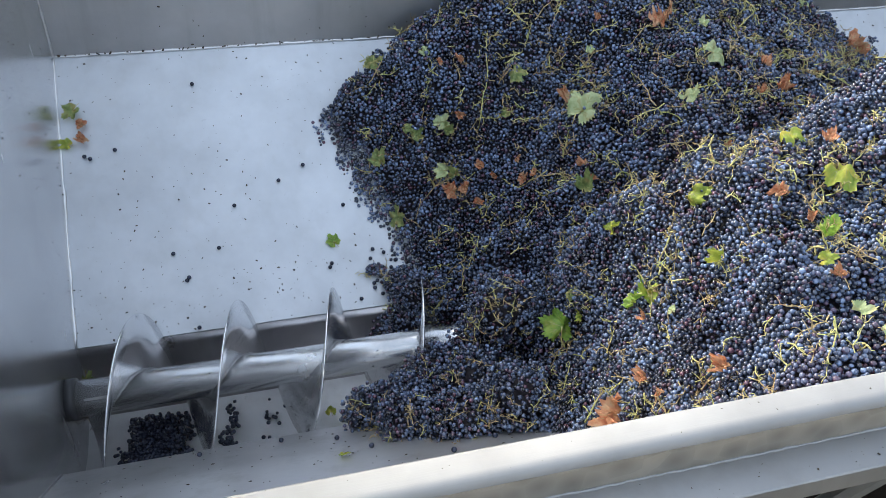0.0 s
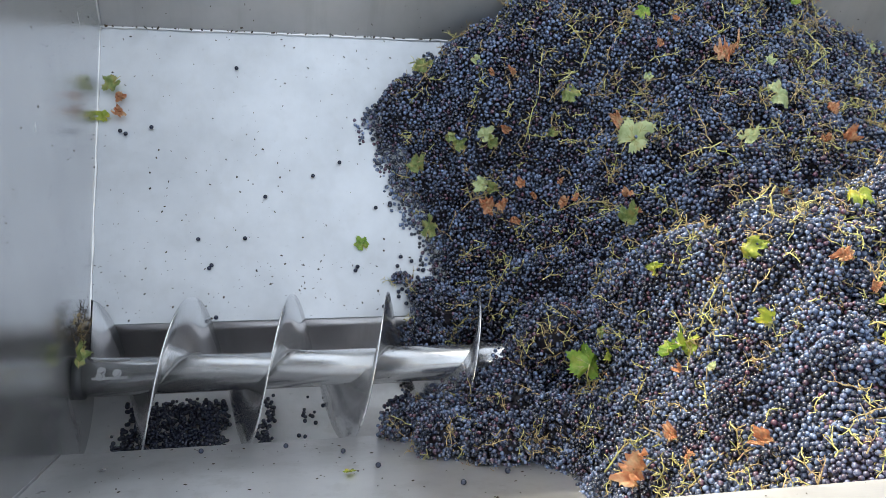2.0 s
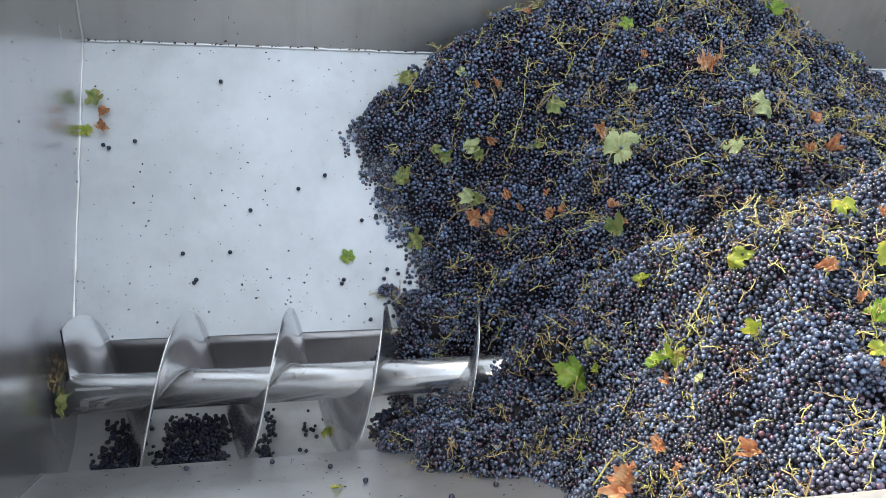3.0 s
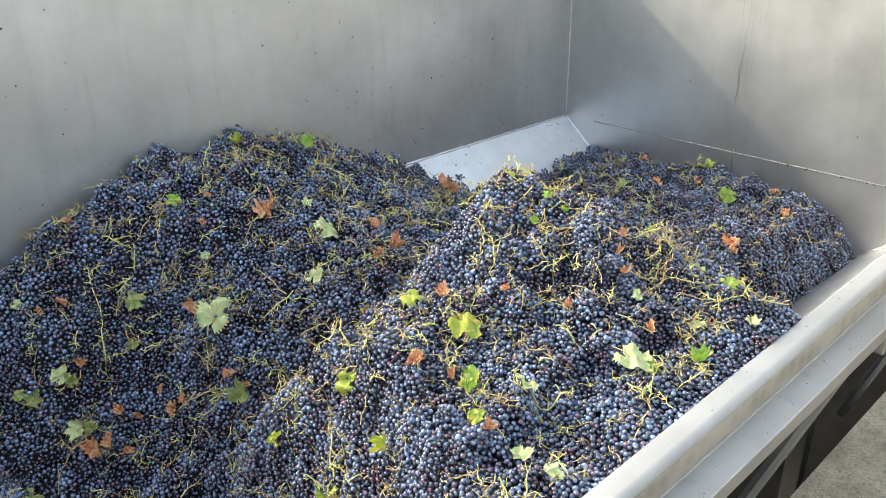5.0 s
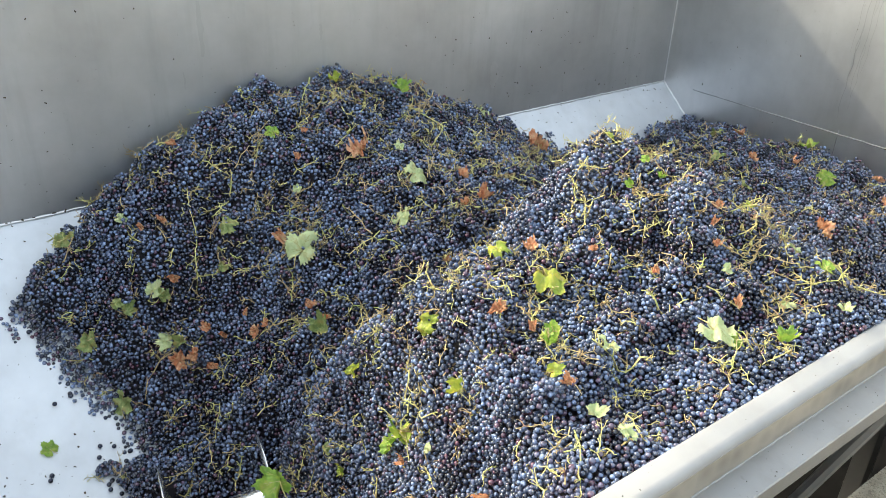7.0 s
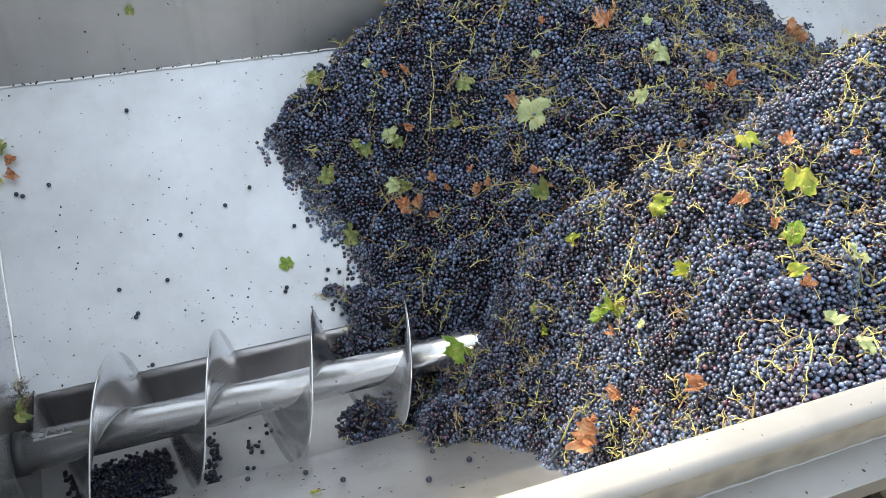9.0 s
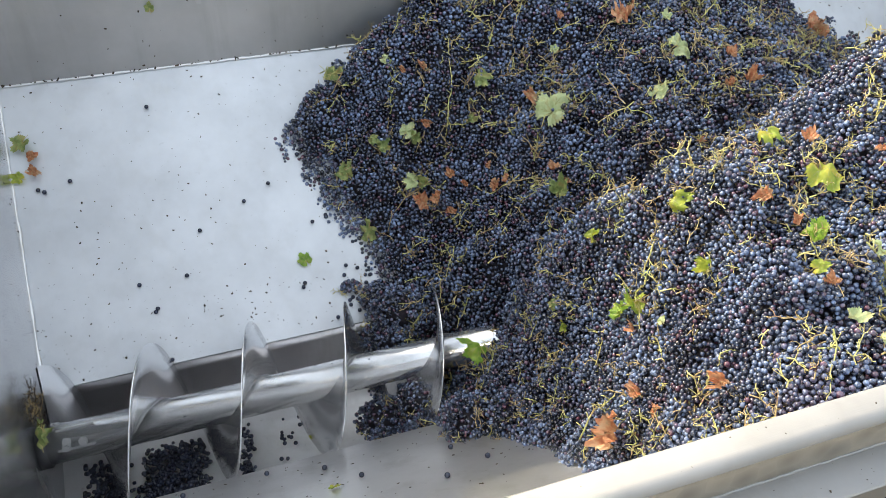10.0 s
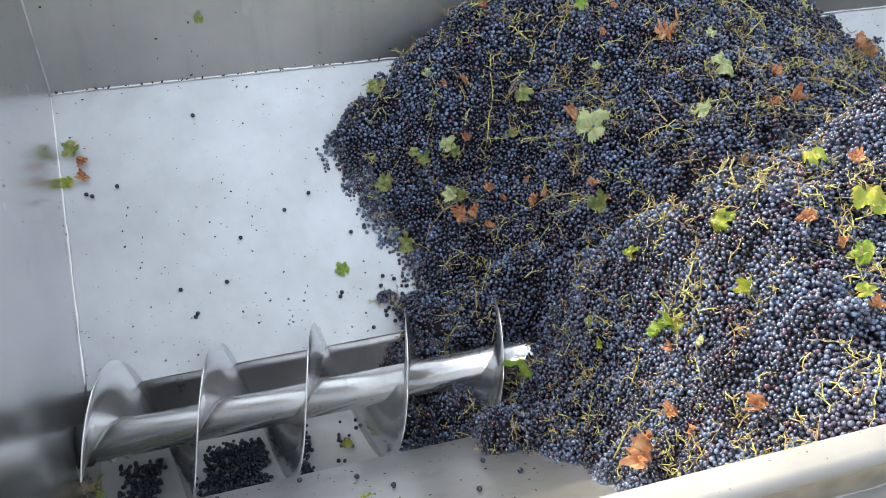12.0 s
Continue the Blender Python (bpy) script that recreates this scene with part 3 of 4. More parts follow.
SPRIG_ME = []
for v, f in SPRIGS:
    for mat in (M_STEM, M_STEM, M_STEM_B):
        tmp = from_arrays("stalk", v, f, mat)
        SPRIG_ME.append(tmp.data)
        bpy.data.objects.remove(tmp)
rs = random.Random(21)
for x, y in spots_on_heap(300, 4, (0.86, 1.9, -1.72, -1.02)):
    ob = new("stalk", rs.choice(SPRIG_ME))
    ob.parent = heap
    ob.matrix_basis = seat(x, y, rs.uniform(-0.004, 0.008), rs.uniform(0, 6.28), 0.5, rs)
for mat, n, area, seed in ((M_STEM, 600, (0.8, 2.4, -1.0, -0.05), 5), (M_STEM_B, 520, (0.8, 2.4, -1.0, -0.05), 6), (M_STEM, 300, (2.3, 3.4, -1.5, -0.2), 7), (M_STEM_B, 240, (2.3, 3.4, -1.5, -0.2), 8), (M_STEM, 300, (0.86, 1.9, -1.72, -1.02), 9), (M_STEM_B, 300, (0.86, 2.2, -1.72, -1.02), 10)):
    vs, fs, base = [], [], 0
    for x, y in spots_on_heap(n, seed, area):
        v, f = rs.choice(SPRIGS)
        m = np.array(seat(x, y, rs.uniform(-0.001, 0.011), rs.uniform(0, 6.28), 0.5, rs))
        k = rs.uniform(0.8, 1.3) * (1.25 if y > -1.0 else 1.0)
        vs.append(v * k @ m[:3, :3].T + m[:3, 3])
        fs.append(f + base)
        base += len(v)
    tagged(from_arrays("stalk_tangle", np.concatenate(vs), np.concatenate(fs), mat, heap), "tangle of bare bunch stalks", kind="stuff")


# ---- long canes lying on the heap ----
def cane(x, y, spin, length, mat, label, seed):
    r = random.Random(seed)
    pts, p, d = [], Vector((x, y, 0)), Vector((math.cos(spin), math.sin(spin), 0))
    for i in range(9):
        pts.append(Vector((p.x, p.y, top_at(p.x, p.y) + 0.007 + 0.004 * math.sin(i * 1.7 + seed))))
        d = (Matrix.Rotation(r.uniform(-0.6, 0.6), 3, "Z") @ d).normalized()
        p = p + d * length / 8
    thing = tagged(new("vine_shoot"), label, "shoot", "shoots on the heap")
    part("stem", tube(pts, [0.0019 - 0.0001 * i for i in range(9)], 6), mat, thing, smooth=True)
    for i in range(1, 8):
        q = pts[i] + Vector((r.uniform(-0.016, 0.016), r.uniform(-0.016, 0.016), 0.008))
        part("twig", tube([pts[i], pts[i].lerp(q, 0.6) + Vector((0, 0, 0.003)), q], [0.0012, 0.0010, 0.0007], 5), mat, thing, smooth=True)


for i, (x, y, a, n) in enumerate(((1.42, -1.60, 2.3, 0.10), (1.50, -1.52, -0.8, 0.07), (1.18, -1.30, 0.4, 0.08), (1.02, -1.42, 0.7, 0.07), (1.30, -1.22, 2.6, 0.07), (0.95, -1.55, 1.1, 0.06))):
    cane(x, y, a, n, M_STEM, "yellow-green broken vine shoot lying on grapes", i)
for i, (x, y, a, n) in enumerate(((1.06, -0.52, 1.5, 0.16), (1.12, -0.40, 1.2, 0.12), (1.30, -0.30, 0.2, 0.13), (1.45, -0.62, 0.9, 0.14), (1.62, -0.40, 2.9, 0.12), (1.9, -0.45, 1.4, 0.16), (1.55, -0.20, 0.5, 0.12), (1.25, -0.62, 2.0, 0.12))):
    cane(x, y, a, n, M_STEM if i % 2 else M_STEM_B, "thin bent vine shoot lying on shaded grapes", i + 20)


# ---- vine leaves ----
def leaf_mesh(size, seed, curl, dry=False):
    """A five-lobed toothed blade with its veins, tip along +y, about size across."""
    r = random.Random(seed)
    lobes = ((90, 1.0, 30), (33, 0.86, 27), (147, 0.86, 27), (-28, 0.62, 28), (208, 0.62, 28))
    lobes = [(a + r.uniform(-6, 6), h * r.uniform(0.85, 1.1), w) for a, h, w in lobes]
    fold, cup, twist = r.uniform(-0.3, 0.8) * curl, r.uniform(-0.9, 1.1) * curl, r.uniform(-1.1, 1.1) * curl
    ph = [r.uniform(0, 6) for _ in range(4)]
    roll = r.uniform(1.3, 2.8) if dry else r.uniform(-0.5, 1.2) * curl
    least = 0.74 if dry else 0.60

    def shape(px, py):
        rad = math.hypot(px, py)
        z = fold * abs(px) + cup * rad * rad * 0.8 + twist * px * py
        z += 0.20 * curl * math.sin(px * 7 + ph[0]) * math.sin(py * 6 + ph[1]) + 0.05 * math.sin(px * 15 + ph[2]) * math.sin(py * 13 + ph[3])
        if dry:
            z = z * 0.45 + 0.36 * abs(math.sin(px * 5 + py * 6 + ph[2])) + 0.26 * abs(math.sin(px * 9 - py * 5 + ph[1]))
        if abs(roll) > 0.05:
            q = px * math.cos(ph[3]) + py * math.sin(ph[3])
            w = py * math.cos(ph[3]) - px * math.sin(ph[3])
            q, up = (math.sin(q * roll) / roll, (1 - math.cos(q * roll)) / roll)
            px, py, z = q * math.cos(ph[3]) - w * math.sin(ph[3]), q * math.sin(ph[3]) + w * math.cos(ph[3]), z + up
        return Vector((px, py, z)) * size * 0.56

    def reach(deg):
        v = max((h * max(0.0, 1 - ((deg - a + 180) % 360 - 180) ** 2 / (2 * w * w))) for a, h, w in lobes)
        v = max(v, least)
        if dry:
            v = min(v, 0.84)
            v *= 1 + 0.20 * math.sin(radians(deg) * 3 + ph[0]) + 0.13 * math.sin(radians(deg) * 7 + ph[1])
        d = abs((deg + 90 + 180) % 360 - 180)
        return v * min(1.0, (0.7 if dry else 0.15) + d / 28) * (1 + 0.07 * (1 if int(deg / 6) % 2 else -1))

    n, rings = 60, 5
    bm = bmesh.new()
    mid = bm.verts.new(shape(0, 0))
    prev = None
    for k in range(1, rings + 1):
        ring = []
        for i in range(n):
            deg = 360 * i / n
            q = reach(deg) * k / rings
            ring.append(bm.verts.new(shape(q * math.cos(radians(deg)), q * math.sin(radians(deg)))))
        for i in range(n):
            j = (i + 1) % n
            if prev:
                bm.faces.new((prev[i], ring[i], ring[j], prev[j]))
            else:
                bm.faces.new((mid, ring[i], ring[j]))
        prev = ring
    ribs = bmesh.new()
    up = Vector((0, 0, size * 0.006))
    for a, h, w in lobes:
        for deg, b0, b1 in ((a, 0.0, 0.93 * h), (a + 24, 0.30 * h, 0.62 * h), (a - 24, 0.30 * h, 0.62 * h)):
            c = Vector((math.cos(radians(a)), math.sin(radians(a)))) * b0
            e = c + Vector((math.cos(radians(deg)), math.sin(radians(deg)))) * (b1 - b0)
            wd = Vector((-(e - c).y, (e - c).x)).normalized() * 0.010
            pv = None
            for s in range(4):
                p = c.lerp(e, s / 3)
                ww = wd * (1 - 0.6 * s / 3)
                cur = (ribs.verts.new(shape(*(p + ww)) + up), ribs.verts.new(shape(*(p - ww)) + up))
                if pv:
                    ribs.faces.new((pv[0], pv[1], cur[1], cur[0]))
                pv = cur
    stalk = tube([shape(0, 0), shape(0, -0.35) + Vector((0, 0, size * 0.1)), shape(0.1, -0.75) + Vector((0, 0, size * 0.02))], [size * 0.016, size * 0.013, size * 0.011], 5)
    return bm, ribs, stalk


def vine_leaf(m, size, mat, seed, label, curl=0.6, parent=None, veins=True):
    thing = new("vine_leaf")
    if parent:
        thing.parent = parent
    else:
        tagged(thing, label, "leaf", "vine leaves among the grapes")
    blade, ribs, stalk = leaf_mesh(size * (0.88 if mat is M_LEAF_R else 1.0), seed, curl, mat is M_LEAF_R)
    thing.matrix_basis = m
    part("blade", blade, mat, thing, smooth=True)
    if veins:
        part("vein", ribs, M_VEIN if mat is not M_LEAF_R else M_STEM_B, thing)
    else:
        ribs.free()
    part("petiole", stalk, M_STEM if mat is not M_LEAF_R else M_STEM_B, thing, smooth=True)
    return thing


def strew(rows, mat, label, curl, seed):
    r = random.Random(seed)
    for i, (x, y, s) in enumerate(rows):
        m = seat(x, y, 0.0, r.uniform(0, 6.28), 0.30, r, 0.07)
        top = max(top_at(x + dx, y + dy) - m.col[2].x / m.col[2].z * -dx - m.col[2].y / m.col[2].z * -dy for dx in (-s / 3, 0, s / 3) for dy in (-s / 3, 0, s / 3))
        m = Matrix.Translation((0, 0, min(max(top - top_at(x, y), 0) * 0.7, 0.03) + r.uniform(0.004, 0.010))) @ m
        vine_leaf(m, s, mat, seed * 100 + i, label, curl * r.uniform(0.7, 1.3))


strew(((1.352, -0.565, 0.125), (1.703, -0.567, 0.094), (1.539, -1.629, 0.074), (2.104, -0.494, 0.07), (1.555, -0.72, 0.067), (1.027, -0.348, 0.058), (1.016, -0.451, 0.057), (2.366, -0.06, 0.055), (1.359, -1.571, 0.047), (1.713, -1.652, 0.038), (1.256, -1.642, 0.038), (1.706, -0.484, 0.037), (1.006, -0.214, 0.037), (1.848, -1.57, 0.035), (1.434, -0.39, 0.033), (1.257, -1.698, 0.032), (1.771, -1.717, 0.031), (1.665, -1.558, 0.03), (1.152, -1.397, 0.025),), M_LEAF_P, "pale grey-green vine leaf, underside up, on the grapes", 0.8, 2)
strew(((0.877, -0.158, 0.083), (0.877, -0.469, 0.075), (3.253, -0.459, 0.071), (0.849, -0.363, 0.067), (1.23, -0.369, 0.066), (1.29, -0.77, 0.066), (2.996, -0.657, 0.064), (2.735, -0.938, 0.061), (2.461, -0.126, 0.049), (1.048, -0.465, 0.049), (0.951, -0.358, 0.047), (2.966, -0.475, 0.043), (0.931, -0.344, 0.042), (1.05, -0.358, 0.042), (1.194, -0.417, 0.041), (1.136, -1.062, 0.034),), M_LEAF_B, "dark green vine leaf lying on shaded grapes", 1.0, 3)
strew(((3.202, -0.967, 0.088), (3.377, -0.773, 0.087), (1.902, -0.19, 0.085), (1.157, -1.306, 0.056), (1.152, -1.283, 0.051), (1.413, -0.311, 0.05), (1.343, -1.473, 0.048), (1.618, -1.704, 0.043), (1.807, -1.647, 0.043), (1.567, -1.657, 0.035), (1.305, -1.504, 0.03), (1.661, -1.325, 0.025), (1.72, -1.349, 0.025), (1.717, -1.308, 0.025),), M_LEAF_G, "fresh green vine leaf lying on the grapes", 0.95, 4)
strew(((1.418, -1.371, 0.075), (1.241, -1.255, 0.064), (1.416, -1.236, 0.053), (1.725, -0.096, 0.053), (1.166, -1.313, 0.053), (2.705, -0.221, 0.047), (1.191, -1.095, 0.04), (1.212, -1.407, 0.039), (1.243, -1.573, 0.032), (1.139, -1.129, 0.031), (1.042, -1.459, 0.03), (1.703, -1.224, 0.025), (1.818, -1.481, 0.025),), M_LEAF_Y, "yellow-green vine leaf lying on sunlit grapes", 1.1, 5)
strew(((2.392, -0.315, 0.101), (1.617, -0.44, 0.099), (2.708, -1.213, 0.081), (1.034, -1.508, 0.078), (1.352, -0.45, 0.065), (1.025, -0.499, 0.065), (3.39, -0.475, 0.057), (3.135, -1.203, 0.055), (1.061, -0.522, 0.052), (3.267, -1.1, 0.051), (3.038, -0.758, 0.05), (3.097, -0.883, 0.05), (1.772, -0.776, 0.047), (1.105, -1.614, 0.045), (1.206, -0.58, 0.044), (1.087, -1.469, 0.043), (1.817, -0.629, 0.041), (1.112, -0.495, 0.04), (1.425, -1.318, 0.04), (1.088, -0.562, 0.04), (1.3, -1.387, 0.039), (1.19, -0.165, 0.038), (1.459, -0.356, 0.037), (1.094, -0.276, 0.037), (1.307, -0.714, 0.037), (1.086, -0.347, 0.037), (1.715, -0.776, 0.034), (1.044, -0.269, 0.033), (1.14, -0.517, 0.032), (1.231, -0.597, 0.032),), M_LEAF_R, "crumpled russet dry vine leaf on the grapes", 1.7, 6)
strew(((1.499, -0.323, 0.03), (1.325, -0.742, 0.03), (1.205, -0.529, 0.029), (1.257, -1.593, 0.028), (1.752, -1.459, 0.028), (1.14, -1.352, 0.028), (1.332, -1.433, 0.027), (1.587, -0.876, 0.026), (1.703, -1.487, 0.025), (1.669, -1.522, 0.025), (1.617, -1.613, 0.025), (1.575, -1.477, 0.025), (1.522, -1.379, 0.025), (1.076, -1.529, 0.025),), M_LEAF_R, "crumpled russet dry vine leaf on the grapes", 1.7, 7)


# leaves and berries stuck on the sloping panel and the back wall
SLOPE_N = Vector((0, -SLOPE_K, 1)).normalized()


def on_slope(x, y, lift, spin):
    return Matrix.Translation(Vector((x, y, SLOPE_K * y)) + SLOPE_N * lift) @ SLOPE_N.to_track_quat("Z", "Y").to_matrix().to_4x4() @ Matrix.Rotation(spin, 4, "Z")


vine_leaf(on_slope(0.694, -0.473, 0.006, 0.5), 0.052, M_LEAF_G, 901, "small fresh green vine leaf flat on the sloping panel", 0.25)
vine_leaf(on_slope(0.040, -0.128, 0.010, 2.2), 0.060, M_LEAF_B, 902, "withered olive vine leaf stuck on the sloping panel", 0.9)
vine_leaf(on_slope(0.060, -0.160, 0.008, 0.2), 0.040, M_LEAF_R, 903, "curled brown vine leaf stuck on the sloping panel", 1.0)
vine_leaf(on_slope(0.020, -0.200, 0.007, 1.0), 0.042, M_LEAF_Y, 904, "yellow-green vine leaf piece on the sloping panel", 0.5)
vine_leaf(on_slope(0.056, -0.193, 0.007, 4.4), 0.044, M_LEAF_R, 905, "red vine leaf piece on the sloping panel", 0.6)
for x, z, s, k in ((0.421, 0.172, 0.035, 911), (1.159, 0.118, 0.05, 912), (1.165, 0.056, 0.05, 913)):
    vine_leaf(Matrix.Translation((x, -0.006, z)) @ Matrix.Rotation(math.pi / 2, 4, "X") @ Matrix.Rotation(k, 4, "Z"), s, M_LEAF_B, k, "dark green vine leaf stuck on the back wall", 0.3)
vine_leaf(Matrix.Translation((0.60, -1.24, Z_FRONT + FRONT_K * (-1.24 - Y_FRONT) + 0.006)) @ Vector((0, -FRONT_K, 1)).normalized().to_track_quat("Z", "Y").to_matrix().to_4x4(), 0.03, M_LEAF_Y, 915, "small yellow leaf scrap on the front panel", 0.5)

bm = bmesh.new()
bmesh.ops.create_icosphere(bm, subdivisions=2, radius=0.0058)
berry = part("grape", bm, M_WETGRAPE, smooth=True)
tagged(berry, "single dark blue grape lying loose", "grape", "loose grapes on the panels")
berry_me = berry.data
bpy.data.objects.remove(berry)


def loose(x, y, z, n):
    ob = tagged(new("grape", berry_me), "single dark blue grape lying loose", "grape", "loose grapes on the panels")
    ob.matrix_basis = Matrix.Translation(Vector((x, y, z)) + Vector(n) * 0.0052) @ Euler((x * 90, y * 70, x * 50)).to_matrix().to_4x4()


for x, y in ((0.639, -0.293), (0.744, -0.294), (0.736, -0.393), (0.382, -0.457), (0.296, -0.512), (0.290, -0.518), (0.308, -0.618), (0.361, -0.085), (0.139, -0.221), (0.68, -0.52), (0.674, -0.528), (0.436, -0.369), (0.262, -0.458), (0.074, -0.236), (0.060, -0.23), (0.776, -0.383), (0.734, -0.239), (0.565, -0.323), (0.79, -0.52), (0.81, -0.535), (0.80, -0.50), (0.823, -0.545), (0.79, -0.585), (0.812, -0.575), (0.83, -0.51), (0.748, -0.605), (0.81, -0.60), (0.845, -0.545), (0.852, -0.56), (0.838, -0.575), (0.83, -0.59), (0.845, -0.60), (0.822, -0.59), (0.80, -0.57), (0.812, -0.562), (0.86, -0.53), (0.79, -0.575)):
    loose(x, y, SLOPE_K * y, SLOPE_N)
FRONT_N = Vector((0, -FRONT_K, 1)).normalized()
for x, y in ((0.48, -1.06), (0.60, -1.12), (0.66, -1.22), (0.80, -1.34), (0.90, -1.30), (0.86, -1.20), (0.30, -1.06)):
    loose(x, y, Z_FRONT + FRONT_K * (y - Y_FRONT), FRONT_N)


# ---- dry specks on the steel ----
def specks(name, n, seed, place, parent, big=1.0):
    """Chips and crumbs lying on a surface; place() gives a point and its normal."""
    r = random.Random(seed)
    vs, fs = [], []
    for _ in range(n):
        p, nn = place(r)
        q = Vector(nn).to_track_quat("Z", "Y").to_matrix() @ Matrix.Rotation(r.uniform(0, 6.28), 3, "Z")
        a = r.choice((0.0008, 0.0010, 0.0014, 0.002, 0.003)) * big
        b, h = a * r.uniform(0.3, 0.9), 0.0009 * big
        k = len(vs)
        for sx, sy, sz in ((-1, -1, 0), (1, -0.6, 0), (0.8, 1, 0), (-0.9, 0.7, 0), (-0.6, -0.6, 1), (0.7, -0.3, 1), (0.5, 0.7, 1), (-0.6, 0.4, 1)):
            vs.append(Vector(p) + q @ Vector((sx * a * r.uniform(0.7, 1.2), sy * b, sz * h)))
        fs += [(k, k + 1, k + 5, k + 4), (k + 1, k + 2, k + 6, k + 5), (k + 2, k + 3, k + 7, k + 6), (k + 3, k, k + 4, k + 7), (k + 4, k + 5, k + 6, k + 7)]
    tagged(from_arrays(name, np.array([v[:] for v in vs]), np.array(fs), M_BITS, parent, False), "scattered dry specks", kind="stuff")


specks("slope_specks", 330, 1, lambda r: ((lambda x, y: ((x, y, SLOPE_K * y + 0.0005), SLOPE_N))(r.uniform(0.0, 0.95), r.uniform(-0.62, -0.005))), hopper)
specks("slope_specks", 130, 2, lambda r: ((lambda x, y: ((x, y, SLOPE_K * y + 0.0005), SLOPE_N))(r.uniform(0.0, 0.9), r.uniform(-0.62, -0.5))), hopper, 1.1)
specks("slope_specks", 70, 12, lambda r: ((lambda x, y: ((x, y, SLOPE_K * y + 0.0005), SLOPE_N))(r.uniform(2.5, LEN), r.uniform(-0.2, -0.005))), hopper, 1.3)
specks("wall_specks", 330, 3, lambda r: ((r.uniform(0, 3.3), -0.0005, r.uniform(0.01, 1) ** 1.5 * 0.72), (0, -1, 0)), hopper, 1.2)
specks("wall_specks", 150, 4, lambda r: ((0.0005, -abs(r.gauss(0, 0.45)), r.uniform(-0.5, 0.3)), (1, 0, 0)), hopper)
specks("weld_specks", 50, 5, lambda r: ((r.uniform(0, 1.0), -0.004, 0.004), (0, -1, 1)), hopper, 2.0)
specks("weld_specks", 40, 15, lambda r: ((LEN - 0.004, r.uniform(-1.75, -1.0), 0), (-1, 0, 1)), hopper, 2.0)
specks("front_specks", 150, 6, lambda r: ((lambda x, y: ((x, y, Z_FRONT + FRONT_K * (y - Y_FRONT) + 0.0005), FRONT_N))(r.uniform(0.05, 1.0), r.uniform(-1.5, -1.02))), hopper, 1.2)
specks("rim_specks", 60, 7, lambda r: ((r.uniform(0.3, 3.2), Y_RIM - r.uniform(0.005, 0.035), Z_RIM + 0.0003), (0, 0, 1)), hopper, 0.45)
specks("ledge_specks", 160, 8, lambda r: ((r.uniform(0.3, 3.2), Y_RIM - r.uniform(0.050, 0.09), Z_RIM - 0.053), (0, 0, 1)), hopper, 0.6)
specks("end_specks", 30, 9, lambda r: ((LEN - 0.0005, r.uniform(-1.4, -0.05), r.uniform(-0.1, 0.7)), (-1, 0, 0)), hopper, 1.2)


# ---- juice and water runs on the steel ----
M_RUN = steel("dried_run", 0.42, 0.48, stains=0.2)
M_SMEAR = steel("pale_smear", 0.47, 0.43, stains=0.1)


def run(points, width, mat, wall, label):
    """A narrow dried trickle, a film on the wall; points are along and up."""
    r = random.Random(int(points[0][0] * 1000) + 5)
    bm, pv = bmesh.new(), None
    dense = []
    for (a0, b0), (a1, b1) in zip(points, points[1:]):
        for k in range(5):
            dense.append((a0 + (a1 - a0) * k / 5 + r.uniform(-1, 1) * width * 0.12, b0 + (b1 - b0) * k / 5))
    dense.append(points[-1])
    for i, (a, b) in enumerate(dense):
        w = width * (0.25 + 0.75 * math.sin(math.pi * (0.1 + 0.8 * i / (len(dense) - 1)))) * r.uniform(0.7, 1.2) / 2
        if wall == "end":
            cur = [bm.verts.new((LEN - 0.0012, a + s * w, b)) for s in (-1, 1)]
        else:
            cur = [bm.verts.new((a + s * w, -0.0012, b)) for s in (-1, 1)]
        if pv:
            bm.faces.new((pv[0], pv[1], cur[1], cur[0]))
        pv = cur
    part("dried_trickle", bm, mat, hopper, label)


M_WET = steel("water_run", 0.47, 0.50, metal=0.96, stains=0.1)
for k, (a, z1, lo, w) in enumerate(((-0.800, 0.765, 0.30, 0.0022), (-0.822, 0.765, 0.20, 0.0028), (-0.838, 0.60, 0.16, 0.0022), (-0.850, 0.765, 0.44, 0.0024), (-0.862, 0.74, 0.24, 0.0018), (-0.888, 0.765, 0.50, 0.0024), (-0.815, 0.42, 0.06, 0.0030), (-0.842, 0.34, 0.10, 0.0018))):
    r = random.Random(300 + k)
    n = 9
    run([(a + 0.02 * (z1 - lo) * i / n + r.uniform(-0.006, 0.006), z1 + (lo - z1) * i / n) for i in range(n + 1)], w, M_WET, "end", "thin dark water trickle")
run([(-0.838, 0.775), (-0.842, 0.74), (-0.848, 0.70), (-0.852, 0.67)], 0.040, M_WET, "end", "damp patch where water runs over the edge")
for x, z0, z1, w in ((1.355, 0.53, 0.375, 0.016), (2.04, 0.56, 0.52, 0.010), (1.735, 0.43, 0.38, 0.012), (2.88, 0.60, 0.53, 0.006), (1.293, 0.34, 0.29, 0.005)):
    run([(x, z0), (x + 0.003, (z0 + z1) / 2), (x, z1)], w, M_RUN, "back", "dark dried juice streak")
for x, z0, z1, w in ((0.62, 0.44, 0.26, 0.05), (0.70, 0.36, 0.20, 0.04), (0.55, 0.30, 0.17, 0.03), (2.45, 0.22, 0.12, 0.04)):
    run([(x, z0), (x + 0.006, (z0 + z1) / 2), (x, z1)], w, M_SMEAR, "back", "pale wiped smear")

